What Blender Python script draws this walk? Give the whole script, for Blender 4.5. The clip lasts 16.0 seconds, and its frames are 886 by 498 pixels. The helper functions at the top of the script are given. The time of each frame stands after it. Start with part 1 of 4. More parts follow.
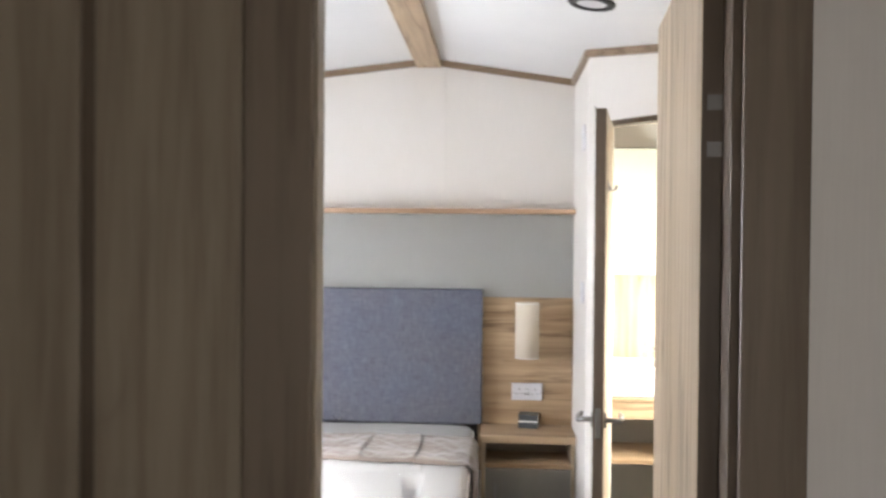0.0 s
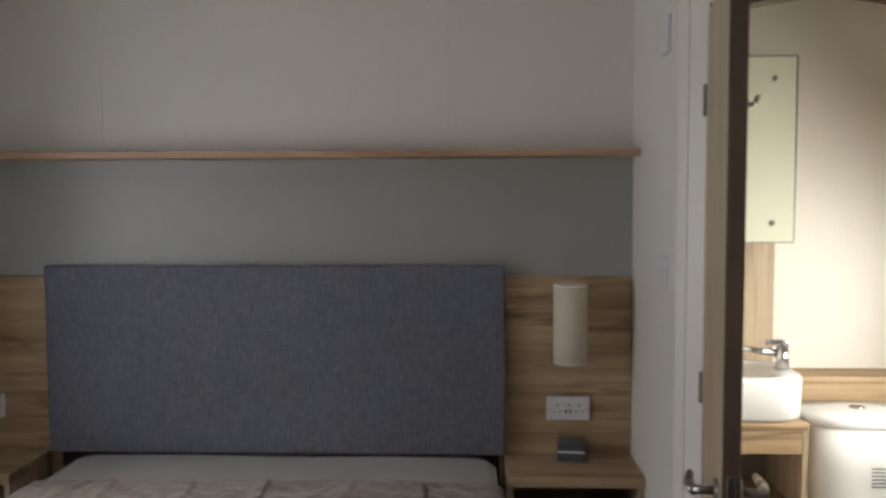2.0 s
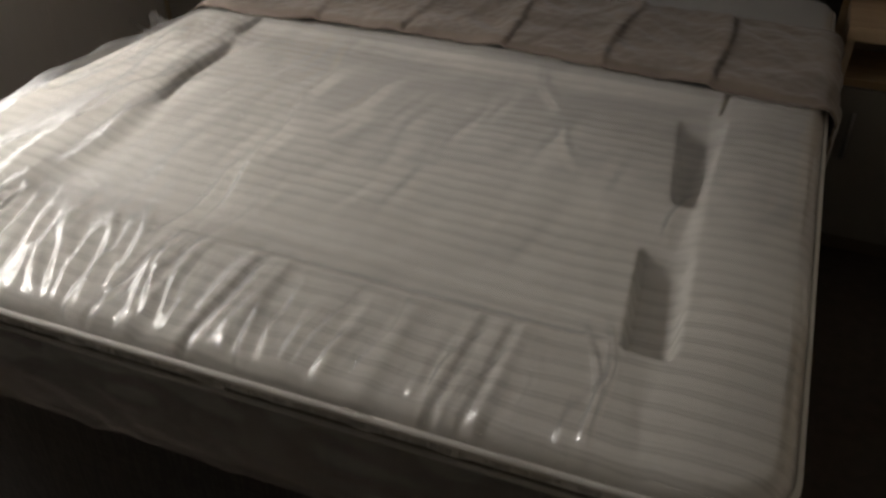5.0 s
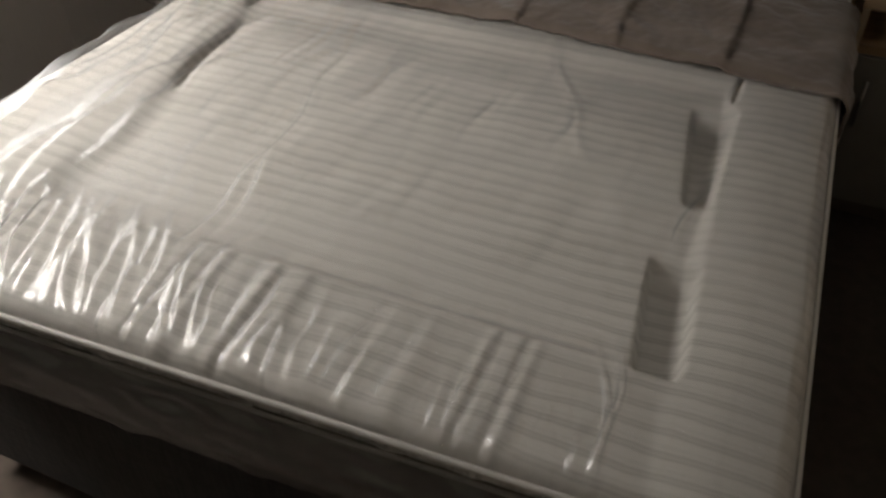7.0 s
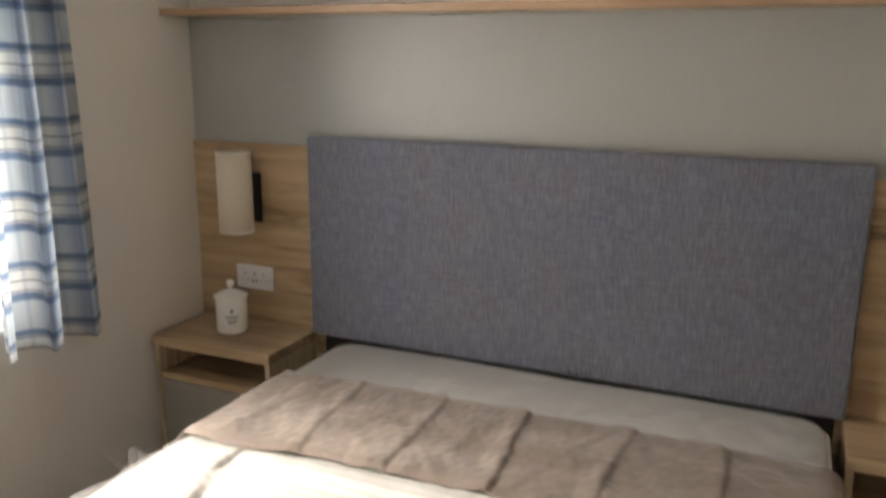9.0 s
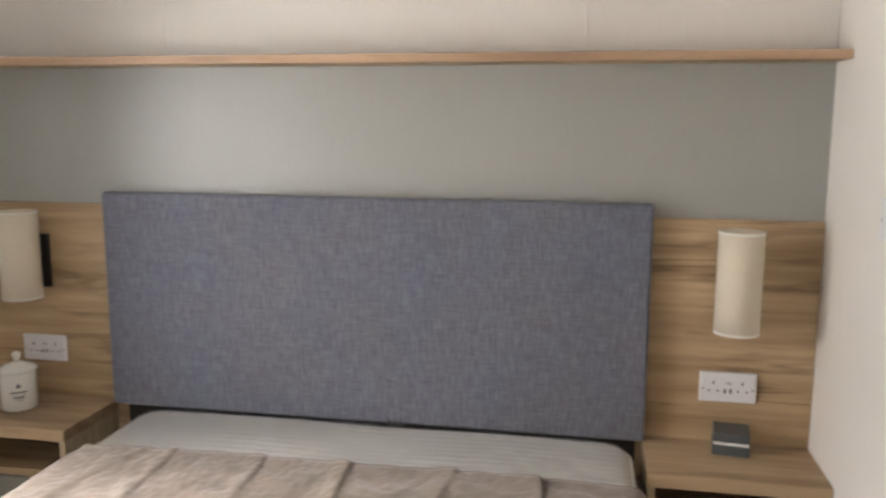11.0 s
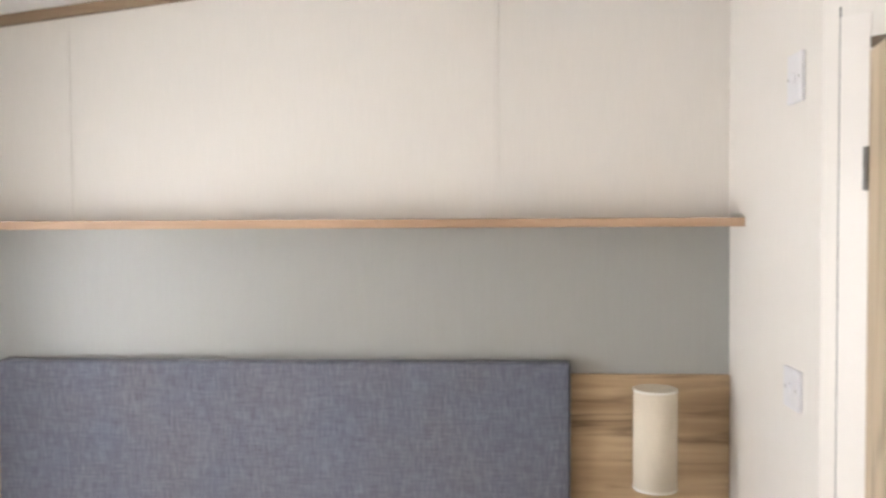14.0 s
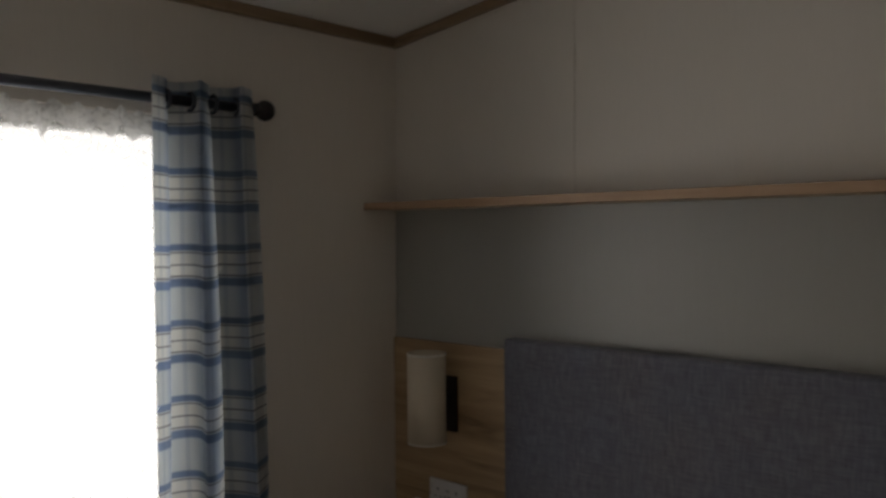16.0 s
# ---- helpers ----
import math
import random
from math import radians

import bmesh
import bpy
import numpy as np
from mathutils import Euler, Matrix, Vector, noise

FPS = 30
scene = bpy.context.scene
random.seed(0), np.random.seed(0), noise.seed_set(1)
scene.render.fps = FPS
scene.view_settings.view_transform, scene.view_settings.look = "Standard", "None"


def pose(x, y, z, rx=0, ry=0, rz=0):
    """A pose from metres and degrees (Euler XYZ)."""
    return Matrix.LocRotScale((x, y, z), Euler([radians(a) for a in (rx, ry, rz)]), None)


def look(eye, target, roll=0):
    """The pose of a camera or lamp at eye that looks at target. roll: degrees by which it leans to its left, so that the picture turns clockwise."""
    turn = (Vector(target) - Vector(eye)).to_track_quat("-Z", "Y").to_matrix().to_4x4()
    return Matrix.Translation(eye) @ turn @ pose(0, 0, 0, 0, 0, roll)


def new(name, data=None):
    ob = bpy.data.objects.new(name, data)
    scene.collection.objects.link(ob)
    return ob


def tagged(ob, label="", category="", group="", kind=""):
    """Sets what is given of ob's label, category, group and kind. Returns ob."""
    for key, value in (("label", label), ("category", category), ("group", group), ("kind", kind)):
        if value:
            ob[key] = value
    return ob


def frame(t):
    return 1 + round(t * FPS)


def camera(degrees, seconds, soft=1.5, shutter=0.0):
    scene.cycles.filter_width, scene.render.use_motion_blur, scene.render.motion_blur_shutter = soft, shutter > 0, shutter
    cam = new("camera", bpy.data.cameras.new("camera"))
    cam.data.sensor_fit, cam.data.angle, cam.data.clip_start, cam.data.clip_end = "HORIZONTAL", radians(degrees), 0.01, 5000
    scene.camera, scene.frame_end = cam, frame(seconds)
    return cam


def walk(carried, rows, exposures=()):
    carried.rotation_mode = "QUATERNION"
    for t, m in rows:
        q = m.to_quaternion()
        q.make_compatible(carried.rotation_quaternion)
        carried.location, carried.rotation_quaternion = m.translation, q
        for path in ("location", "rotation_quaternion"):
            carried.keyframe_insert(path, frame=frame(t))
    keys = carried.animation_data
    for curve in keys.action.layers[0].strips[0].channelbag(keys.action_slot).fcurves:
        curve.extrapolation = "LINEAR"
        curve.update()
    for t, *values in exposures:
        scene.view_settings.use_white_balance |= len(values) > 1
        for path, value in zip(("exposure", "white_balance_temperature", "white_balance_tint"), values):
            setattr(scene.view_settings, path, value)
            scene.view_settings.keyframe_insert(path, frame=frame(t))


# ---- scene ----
cam = camera(57.2, 16.0, soft=2.6, shutter=0.5)
PATH = [
    (0, (0.835, -3.932, 1.512), (0.705, -1.936, 1.488), 0.5),
    (0.5, (0.816, -3.636, 1.523), (0.805, -1.637, 1.458), -0.1),
    (1, (0.814, -3.305, 1.517), (0.808, -1.307, 1.434), -0.3),
    (1.5, (0.761, -3.013, 1.506), (0.709, -1.017, 1.39), -0.3),
    (2, (0.68, -2.77, 1.495), (0.597, -0.775, 1.374), -0.2),
    (2.5, (0.65, -2.543, 1.54), (0.458, -0.561, 1.356), -0.7),
    (3, (0.616, -2.396, 1.519), (0.115, -0.469, 1.327), -0.3),
    (3.5, (0.617, -2.386, 1.423), (-0.104, -0.534, 1.196), 0.0),
    (4, (0.635, -2.388, 1.357), (-0.137, -0.601, 0.897), 0.3),
    (4.5, (0.639, -2.375, 1.3), (-0.085, -0.705, 0.472), 0.5),
    (5, (0.633, -2.371, 1.27), (-0.013, -0.854, 0.138), 0.6),
    (7.5, (0.597, -2.295, 1.407), (-0.011, -0.893, 0.117), 0.3),
    (8, (0.625, -2.21, 1.424), (-0.079, -0.619, 0.438), 0.6),
    (8.5, (0.638, -2.165, 1.486), (-0.131, -0.461, 0.774), 0.0),
    (9, (0.617, -2.201, 1.515), (-0.173, -0.423, 1.054), 0.4),
    (9.5, (0.596, -2.225, 1.522), (-0.191, -0.415, 1.201), 0.3),
    (10, (0.624, -2.234, 1.474), (-0.059, -0.376, 1.19), 0.4),
    (12.5, (0.6, -2.192, 1.566), (0.548, -0.228, 1.193), -0.3),
    (13.2, (0.602, -2.207, 1.616), (0.537, -0.223, 1.377), -0.2),
    (14, (0.564, -2.224, 1.646), (0.448, -0.229, 1.582), -0.3),
    (14.5, (0.51, -2.225, 1.643), (0.17, -0.254, 1.617), -0.4),
    (15, (0.535, -2.115, 1.65), (-0.148, -0.235, 1.618), -0.6),
    (15.5, (0.617, -1.943, 1.608), (-0.526, -0.302, 1.577), -0.6),
    (16, (0.592, -1.79, 1.567), (-0.774, -0.33, 1.524), -0.5),
]
EXPO = [
    (0, -0.75, 5950, 12),
    (0.5, -1.2, 5900, 12),
    (1, -1.45, 5750, 12),
    (1.5, -2, 6050, 12),
    (2, -2.62, 6250, 12),
    (2.5, -1.85, 6250, 12),
    (3, -1.3, 6550, 12),
    (3.5, -1.75, 6600, 12),
    (4, -2.9, 6600, 12),
    (4.5, -3.45, 6800, 12),
    (5, -3.72, 6900, 12),
    (7.5, -3.55, 6850, 12),
    (8, -3.5, 6900, 12),
    (8.5, -3.05, 6950, 12),
    (9, -1.7, 7100, 12),
    (9.5, -1.72, 7050, 12),
    (10, -1.35, 6800, 12),
    (12.5, -1.12, 6600, 12),
    (13.2, -0.95, 6500, 12),
    (14, -0.85, 6400, 12),
    (14.5, -0.82, 6500, 12),
    (15, -0.8, 6450, 12),
    (15.5, -2.45, 6750, 12),
    (16, -3.85, 7000, 12),
]
walk(cam, [(t, look(eye, target, roll)) for t, eye, target, roll in PATH], EXPO)

# ---- light ----
world = bpy.data.worlds.new("world")
scene.world = world
world.use_nodes = True
wn = world.node_tree.nodes
wl = world.node_tree.links
sky = wn.new("ShaderNodeTexSky")
sky.sky_type = "NISHITA"
sky.sun_disc = False
sky.sun_elevation = radians(35)
sky.sun_rotation = radians(250)
wl.new(sky.outputs["Color"], wn["Background"].inputs["Color"])
wn["Background"].inputs["Strength"].default_value = 0.12


def area_lamp(name, m, w, h, power, color, spread=180):
    data = bpy.data.lights.new(name, "AREA")
    data.shape = "RECTANGLE"
    data.size, data.size_y, data.energy, data.color, data.spread = w, h, power, color, radians(spread)
    ob = new(name, data)
    ob.matrix_world = m
    return ob


def sun_lamp(strength):
    data = bpy.data.lights.new("sun", "SUN")
    data.energy, data.angle, data.color = strength, radians(12), (1.0, 0.95, 0.88)
    ob = new("sun", data)
    ob.matrix_world = look((-6, -3.5, 5), (0, 0, 0.5))


sun_lamp(1.0)
# daylight standing in the openings of the windows, the hall's an added, unseen one
area_lamp("bedroom_window_light", look((-1.37, -1.35, 1.31), (0, -1.35, 1.21)), 0.95, 0.75, 50, (1.0, 0.985, 0.955))
area_lamp("bedroom_sky_light", look((-1.78, -1.60, 1.98), (-0.62, -1.50, 0.64)), 1.2, 0.75, 205, (1.0, 0.985, 0.955), 69)
area_lamp("ensuite_window_light", look((2.26, -0.72, 1.22), (1.3, -0.35, 0.80)), 0.55, 0.5, 92, (1.0, 0.965, 0.85), 150)
# fill for the hall, set in its added end window
area_lamp("hall_fill_light", look((1.0, -5.02, 1.35), (1.0, -3.0, 1.3)), 0.7, 0.9, 12.0, (1.0, 0.92, 0.80))


# ---- materials ----
def material(name):
    m = bpy.data.materials.new(name)
    m.use_nodes = True
    nt = m.node_tree
    return m, nt, nt.nodes["Principled BSDF"]


def mapped(nt, scale, coord="Object", rotation=(0, 0, 0)):
    tc = nt.nodes.new("ShaderNodeTexCoord")
    mp = nt.nodes.new("ShaderNodeMapping")
    mp.inputs["Scale"].default_value = scale
    mp.inputs["Rotation"].default_value = rotation
    nt.links.new(tc.outputs[coord], mp.inputs["Vector"])
    return mp.outputs["Vector"]


def noise_tex(nt, vec, scale=1.0, detail=4.0, rough=0.55, distort=0.0):
    n = nt.nodes.new("ShaderNodeTexNoise")
    n.inputs["Scale"].default_value = scale
    n.inputs["Detail"].default_value = detail
    n.inputs["Roughness"].default_value = rough
    n.inputs["Distortion"].default_value = distort
    nt.links.new(vec, n.inputs["Vector"])
    return n.outputs["Fac"]


def ramp(nt, fac, stops):
    r = nt.nodes.new("ShaderNodeValToRGB")
    els = r.color_ramp.elements
    while len(els) < len(stops):
        els.new(0.5)
    for e, (p, c) in zip(els, stops):
        e.position = p
        e.color = (*c, 1)
    nt.links.new(fac, r.inputs["Fac"])
    return r.outputs["Color"]


def mix(nt, fac, a, b, mode="MIX"):
    n = nt.nodes.new("ShaderNodeMix")
    n.data_type = "RGBA"
    n.blend_type = mode
    if isinstance(fac, float):
        n.inputs[0].default_value = fac
    else:
        nt.links.new(fac, n.inputs[0])
    for sock, v in ((n.inputs[6], a), (n.inputs[7], b)):
        if isinstance(v, tuple):
            sock.default_value = (*v, 1)
        else:
            nt.links.new(v, sock)
    return n.outputs[2]


def calc(nt, op, a, b=0.0):
    n = nt.nodes.new("ShaderNodeMath")
    n.operation = op
    for sock, v in ((n.inputs[0], a), (n.inputs[1], b)):
        if isinstance(v, (int, float)):
            sock.default_value = v
        else:
            nt.links.new(v, sock)
    return n.outputs[0]


def bump(nt, bsdf, height, strength=0.2, distance=0.002):
    b = nt.nodes.new("ShaderNodeBump")
    b.inputs["Strength"].default_value = strength
    b.inputs["Distance"].default_value = distance
    nt.links.new(height, b.inputs["Height"])
    nt.links.new(b.outputs["Normal"], bsdf.inputs["Normal"])


def wood(name, light, mid, dark, axis, rough=0.45, crack=0.5):
    """Printed oak laminate, grain along the axis x, y or z."""
    m, nt, b = material(name)
    i = "xyz".index(axis)
    fine = [32.0] * 3
    fine[i] = 1.6
    broad = [6.5] * 3
    broad[i] = 0.8
    f = noise_tex(nt, mapped(nt, fine), 1.0, 6.0, 0.6)
    g = noise_tex(nt, mapped(nt, broad), 1.0, 4.0, 0.55, 0.6)
    base = ramp(nt, g, [(0.32, mid), (0.55, light), (0.75, mid)])
    grain = ramp(nt, f, [(0.36, (0.56, 0.51, 0.465)), (0.56, (1, 1, 1))])
    col = mix(nt, 0.55, base, grain, "MULTIPLY")
    # hairline cracks that follow the grain, in scattered places
    thin = [13.0] * 3
    thin[i] = 1.0
    k = noise_tex(nt, mapped(nt, thin, rotation=(0.02, 0.03, 0.02)), 1.0, 3.0, 0.5, 0.5)
    hair = calc(nt, "ABSOLUTE", calc(nt, "SUBTRACT", k, 0.5))
    line = ramp(nt, hair, [(0.0, (1, 1, 1)), (0.020, (0.5, 0.5, 0.5)), (0.040, (0, 0, 0))])
    patch = [5.0] * 3
    patch[i] = 2.2
    where = ramp(nt, noise_tex(nt, mapped(nt, patch), 1.0, 2.0), [(0.46, (0, 0, 0)), (0.56, (1, 1, 1))])
    fac = calc(nt, "MULTIPLY", calc(nt, "MULTIPLY", line, where), crack)
    col = mix(nt, fac, col, dark)
    nt.links.new(col, b.inputs["Base Color"])
    b.inputs["Roughness"].default_value = rough
    b.inputs["Specular IOR Level"].default_value = 0.35
    bump(nt, b, f, 0.12, 0.001)
    return m


def plain(name, color, rough=0.5, vary=0.06, scale=6.0, grain=180.0, relief=0.06, metal=0.0):
    m, nt, b = material(name)
    n = noise_tex(nt, mapped(nt, (1, 1, 1)), scale, 5.0)
    lo = tuple(c * (1 - vary) for c in color)
    hi = tuple(min(1, c * (1 + vary)) for c in color)
    nt.links.new(ramp(nt, n, [(0.3, lo), (0.7, hi)]), b.inputs["Base Color"])
    b.inputs["Roughness"].default_value = rough
    b.inputs["Metallic"].default_value = metal
    if relief:
        bump(nt, b, noise_tex(nt, mapped(nt, (1, 1, 1)), grain, 3.0), relief, 0.001)
    return m


def wallpaper(name, color, rough=0.5):
    """Vinyl wallboard with a faint vertical linen relief."""
    m, nt, b = material(name)
    big = noise_tex(nt, mapped(nt, (1, 1, 1)), 1.4, 3.0)
    lin = noise_tex(nt, mapped(nt, (260, 260, 9)), 1.0, 3.0)
    cross = noise_tex(nt, mapped(nt, (12, 12, 300)), 1.0, 3.0)
    both = calc(nt, "ADD", lin, calc(nt, "MULTIPLY", cross, 0.6))
    c = ramp(nt, big, [(0.3, tuple(v * 0.965 for v in color)), (0.7, color)])
    c = mix(nt, 0.10, c, ramp(nt, lin, [(0.35, (0.7, 0.7, 0.7)), (0.65, (1, 1, 1))]), "MULTIPLY")
    nt.links.new(c, b.inputs["Base Color"])
    b.inputs["Roughness"].default_value = rough
    b.inputs["Specular IOR Level"].default_value = 0.5
    bump(nt, b, both, 0.10, 0.0006)
    return m


def woven(name, dark, light, scale=420.0, rough=0.9):
    """Slub linen upholstery: threads both ways, some lighter."""
    m, nt, b = material(name)
    h = noise_tex(nt, mapped(nt, (scale * 0.05, 3, scale * 0.75)), 1.0, 1.0, 0.5)
    v = noise_tex(nt, mapped(nt, (scale * 0.75, 3, scale * 0.06)), 1.0, 1.0, 0.5)
    t = calc(nt, "MULTIPLY", calc(nt, "ADD", calc(nt, "MULTIPLY", h, 0.8), calc(nt, "MULTIPLY", v, 1.2)), 0.5)
    c = ramp(nt, t, [(0.32, tuple(a * 0.98 for a in dark)), (0.47, tuple(a * 1.18 for a in dark)), (0.54, tuple(a * 0.86 for a in light)), (0.70, tuple(a * 1.02 for a in light))])
    # warm and cool yarns in drifting patches
    hue = noise_tex(nt, mapped(nt, (5, 3, 4)), 1.0, 3.0, 0.5)
    c = mix(nt, 0.5, c, ramp(nt, hue, [(0.36, (0.93, 0.98, 1.06)), (0.64, (1.07, 1.0, 0.94))]), "MULTIPLY")
    big = noise_tex(nt, mapped(nt, (1, 1, 1)), 3.0, 3.0)
    c = mix(nt, 0.25, c, ramp(nt, big, [(0.3, (0.74, 0.76, 0.80)), (0.7, (1, 1, 1))]), "MULTIPLY")
    nt.links.new(c, b.inputs["Base Color"])
    b.inputs["Roughness"].default_value = rough
    b.inputs["Sheen Weight"].default_value = 0.15
    b.inputs["Specular IOR Level"].default_value = 0.2
    bump(nt, b, t, 0.25, 0.001)
    return m


def velvet(name, dark, light):
    m, nt, b = material(name)
    n = noise_tex(nt, mapped(nt, (5, 9, 9)), 1.0, 5.0, 0.6)
    f = noise_tex(nt, mapped(nt, (1, 1, 1)), 320.0, 3.0)
    nt.links.new(ramp(nt, n, [(0.35, dark), (0.65, light)]), b.inputs["Base Color"])
    b.inputs["Roughness"].default_value = 0.8
    b.inputs["Sheen Weight"].default_value = 0.35
    b.inputs["Sheen Roughness"].default_value = 0.4
    bump(nt, b, f, 0.3, 0.001)
    return m


def striped_ticking(name):
    """White mattress ticking with soft grey stripes running across the bed."""
    m, nt, b = material(name)
    sep = nt.nodes.new("ShaderNodeSeparateXYZ")
    nt.links.new(mapped(nt, (1, 1, 1)), sep.inputs[0])
    wob = calc(nt, "MULTIPLY", noise_tex(nt, mapped(nt, (1, 1, 1)), 7.0, 3.0), 0.022)
    yy = calc(nt, "ADD", sep.outputs[1], wob)
    saw = calc(nt, "FRACT", calc(nt, "MULTIPLY", yy, 33.0))
    pale, grey, faint = (0.79, 0.765, 0.725), (0.55, 0.53, 0.50), (0.71, 0.69, 0.65)
    line = ramp(nt, saw, [(0.0, pale), (0.10, pale), (0.20, grey), (0.32, faint), (0.42, grey), (0.54, pale), (0.72, faint), (0.80, pale)])
    xs = calc(nt, "FRACT", calc(nt, "MULTIPLY", sep.outputs[0], 9.0))
    cross = ramp(nt, xs, [(0.0, (0.93, 0.93, 0.93)), (0.06, (1, 1, 1)), (0.94, (1, 1, 1)), (1.0, (0.93, 0.93, 0.93))])
    # the stripes go fainter in random patches
    patchy = ramp(nt, noise_tex(nt, mapped(nt, (3, 6, 3)), 1.0, 3.0), [(0.40, (0, 0, 0)), (0.62, (0.5, 0.5, 0.5))])
    line = mix(nt, patchy, line, (0.74, 0.715, 0.68))
    c = mix(nt, 0.6, line, cross, "MULTIPLY")
    nt.links.new(c, b.inputs["Base Color"])
    b.inputs["Roughness"].default_value = 0.75
    bump(nt, b, saw, 0.12, 0.002)
    return m


def polythene(name):
    """Thin clear wrapping: mostly see-through, glossy where it catches light."""
    m, nt, b = material(name)
    out = nt.nodes["Material Output"]
    tr = nt.nodes.new("ShaderNodeBsdfTransparent")
    tr.inputs["Color"].default_value = (0.96, 0.955, 0.94, 1)
    gl = nt.nodes.new("ShaderNodeBsdfGlossy")
    gl.inputs["Roughness"].default_value = 0.09
    fr = nt.nodes.new("ShaderNodeFresnel")
    fr.inputs["IOR"].default_value = 1.45
    bp = nt.nodes.new("ShaderNodeBump")
    bp.inputs["Strength"].default_value = 0.28
    bp.inputs["Distance"].default_value = 0.004
    nt.links.new(noise_tex(nt, mapped(nt, (14, 5, 10)), 1.0, 4.0, 0.5, 0.8), bp.inputs["Height"])
    nt.links.new(bp.outputs["Normal"], gl.inputs["Normal"])
    nt.links.new(bp.outputs["Normal"], fr.inputs["Normal"])
    g2 = nt.nodes.new("ShaderNodeBsdfGlossy")
    g2.inputs["Roughness"].default_value = 0.42
    nt.links.new(bp.outputs["Normal"], g2.inputs["Normal"])
    lobes = nt.nodes.new("ShaderNodeMixShader")
    lobes.inputs[0].default_value = 0.55
    nt.links.new(gl.outputs[0], lobes.inputs[1])
    nt.links.new(g2.outputs[0], lobes.inputs[2])
    strength = calc(nt, "MINIMUM", calc(nt, "MULTIPLY", fr.outputs[0], 3.2), 0.44)
    mx = nt.nodes.new("ShaderNodeMixShader")
    nt.links.new(strength, mx.inputs[0])
    haze = nt.nodes.new("ShaderNodeBsdfDiffuse")
    haze.inputs["Color"].default_value = (0.9, 0.9, 0.88, 1)
    film = nt.nodes.new("ShaderNodeMixShader")
    film.inputs[0].default_value = 0.04
    nt.links.new(tr.outputs[0], film.inputs[1])
    nt.links.new(haze.outputs[0], film.inputs[2])
    nt.links.new(film.outputs[0], mx.inputs[1])
    nt.links.new(lobes.outputs[0], mx.inputs[2])
    nt.links.new(mx.outputs[0], out.inputs["Surface"])
    return m


def plaid(name):
    """Blue and cream checked curtain cloth, in the cloth's own UV (metres)."""
    m, nt, b = material(name)
    sep = nt.nodes.new("ShaderNodeSeparateXYZ")
    nt.links.new(mapped(nt, (1, 1, 1), "UV"), sep.inputs[0])
    cream, pale, navy = (0.86, 0.86, 0.83), (0.70, 0.73, 0.74), (0.22, 0.295, 0.425)
    fu = calc(nt, "FRACT", calc(nt, "MULTIPLY", sep.outputs[0], 1 / 0.052))
    fw = calc(nt, "FRACT", calc(nt, "MULTIPLY", sep.outputs[0], 1 / 0.21))
    fv = calc(nt, "FRACT", calc(nt, "MULTIPLY", calc(nt, "ADD", sep.outputs[1], 0.165), 1 / 0.185))
    line = (0.17, 0.17, 0.20)
    sv = [(0.0, pale), (0.02, navy), (0.09, navy), (0.105, cream), (0.122, line), (0.142, cream), (0.265, cream), (0.285, line), (0.305, cream), (0.415, cream), (0.435, line), (0.455, cream), (0.475, navy), (0.565, navy), (0.59, pale)]
    su = [(0.0, (1, 1, 1)), (0.38, (1, 1, 1)), (0.44, (0.66, 0.71, 0.78)), (0.54, (0.66, 0.71, 0.78)), (0.60, (1, 1, 1)), (0.80, (0.92, 0.94, 0.96))]
    sw = [(0.0, (1, 1, 1)), (0.46, (1, 1, 1)), (0.56, (0.62, 0.70, 0.82)), (0.70, (0.58, 0.66, 0.80)), (0.80, (0.93, 0.95, 0.97)), (0.95, (1, 1, 1))]
    cv = ramp(nt, fv, sv)
    c = mix(nt, 0.6, cv, ramp(nt, fu, su), "MULTIPLY")
    c = mix(nt, 0.85, c, ramp(nt, fw, sw), "MULTIPLY")
    weave = noise_tex(nt, mapped(nt, (700, 700, 1), "UV"), 1.0, 2.0)
    c = mix(nt, 0.2, c, ramp(nt, weave, [(0.3, (0.75, 0.75, 0.75)), (0.7, (1, 1, 1))]), "MULTIPLY")
    nt.links.new(c, b.inputs["Base Color"])
    b.inputs["Roughness"].default_value = 0.85
    tl = nt.nodes.new("ShaderNodeBsdfTranslucent")
    nt.links.new(mix(nt, 0.15, c, (0.97, 0.97, 0.97)), tl.inputs["Color"])
    mx = nt.nodes.new("ShaderNodeMixShader")
    mx.inputs[0].default_value = 0.72
    nt.links.new(b.outputs[0], mx.inputs[1])
    nt.links.new(tl.outputs[0], mx.inputs[2])
    nt.links.new(mx.outputs[0], nt.nodes["Material Output"].inputs["Surface"])
    bump(nt, b, weave, 0.2, 0.001)
    return m


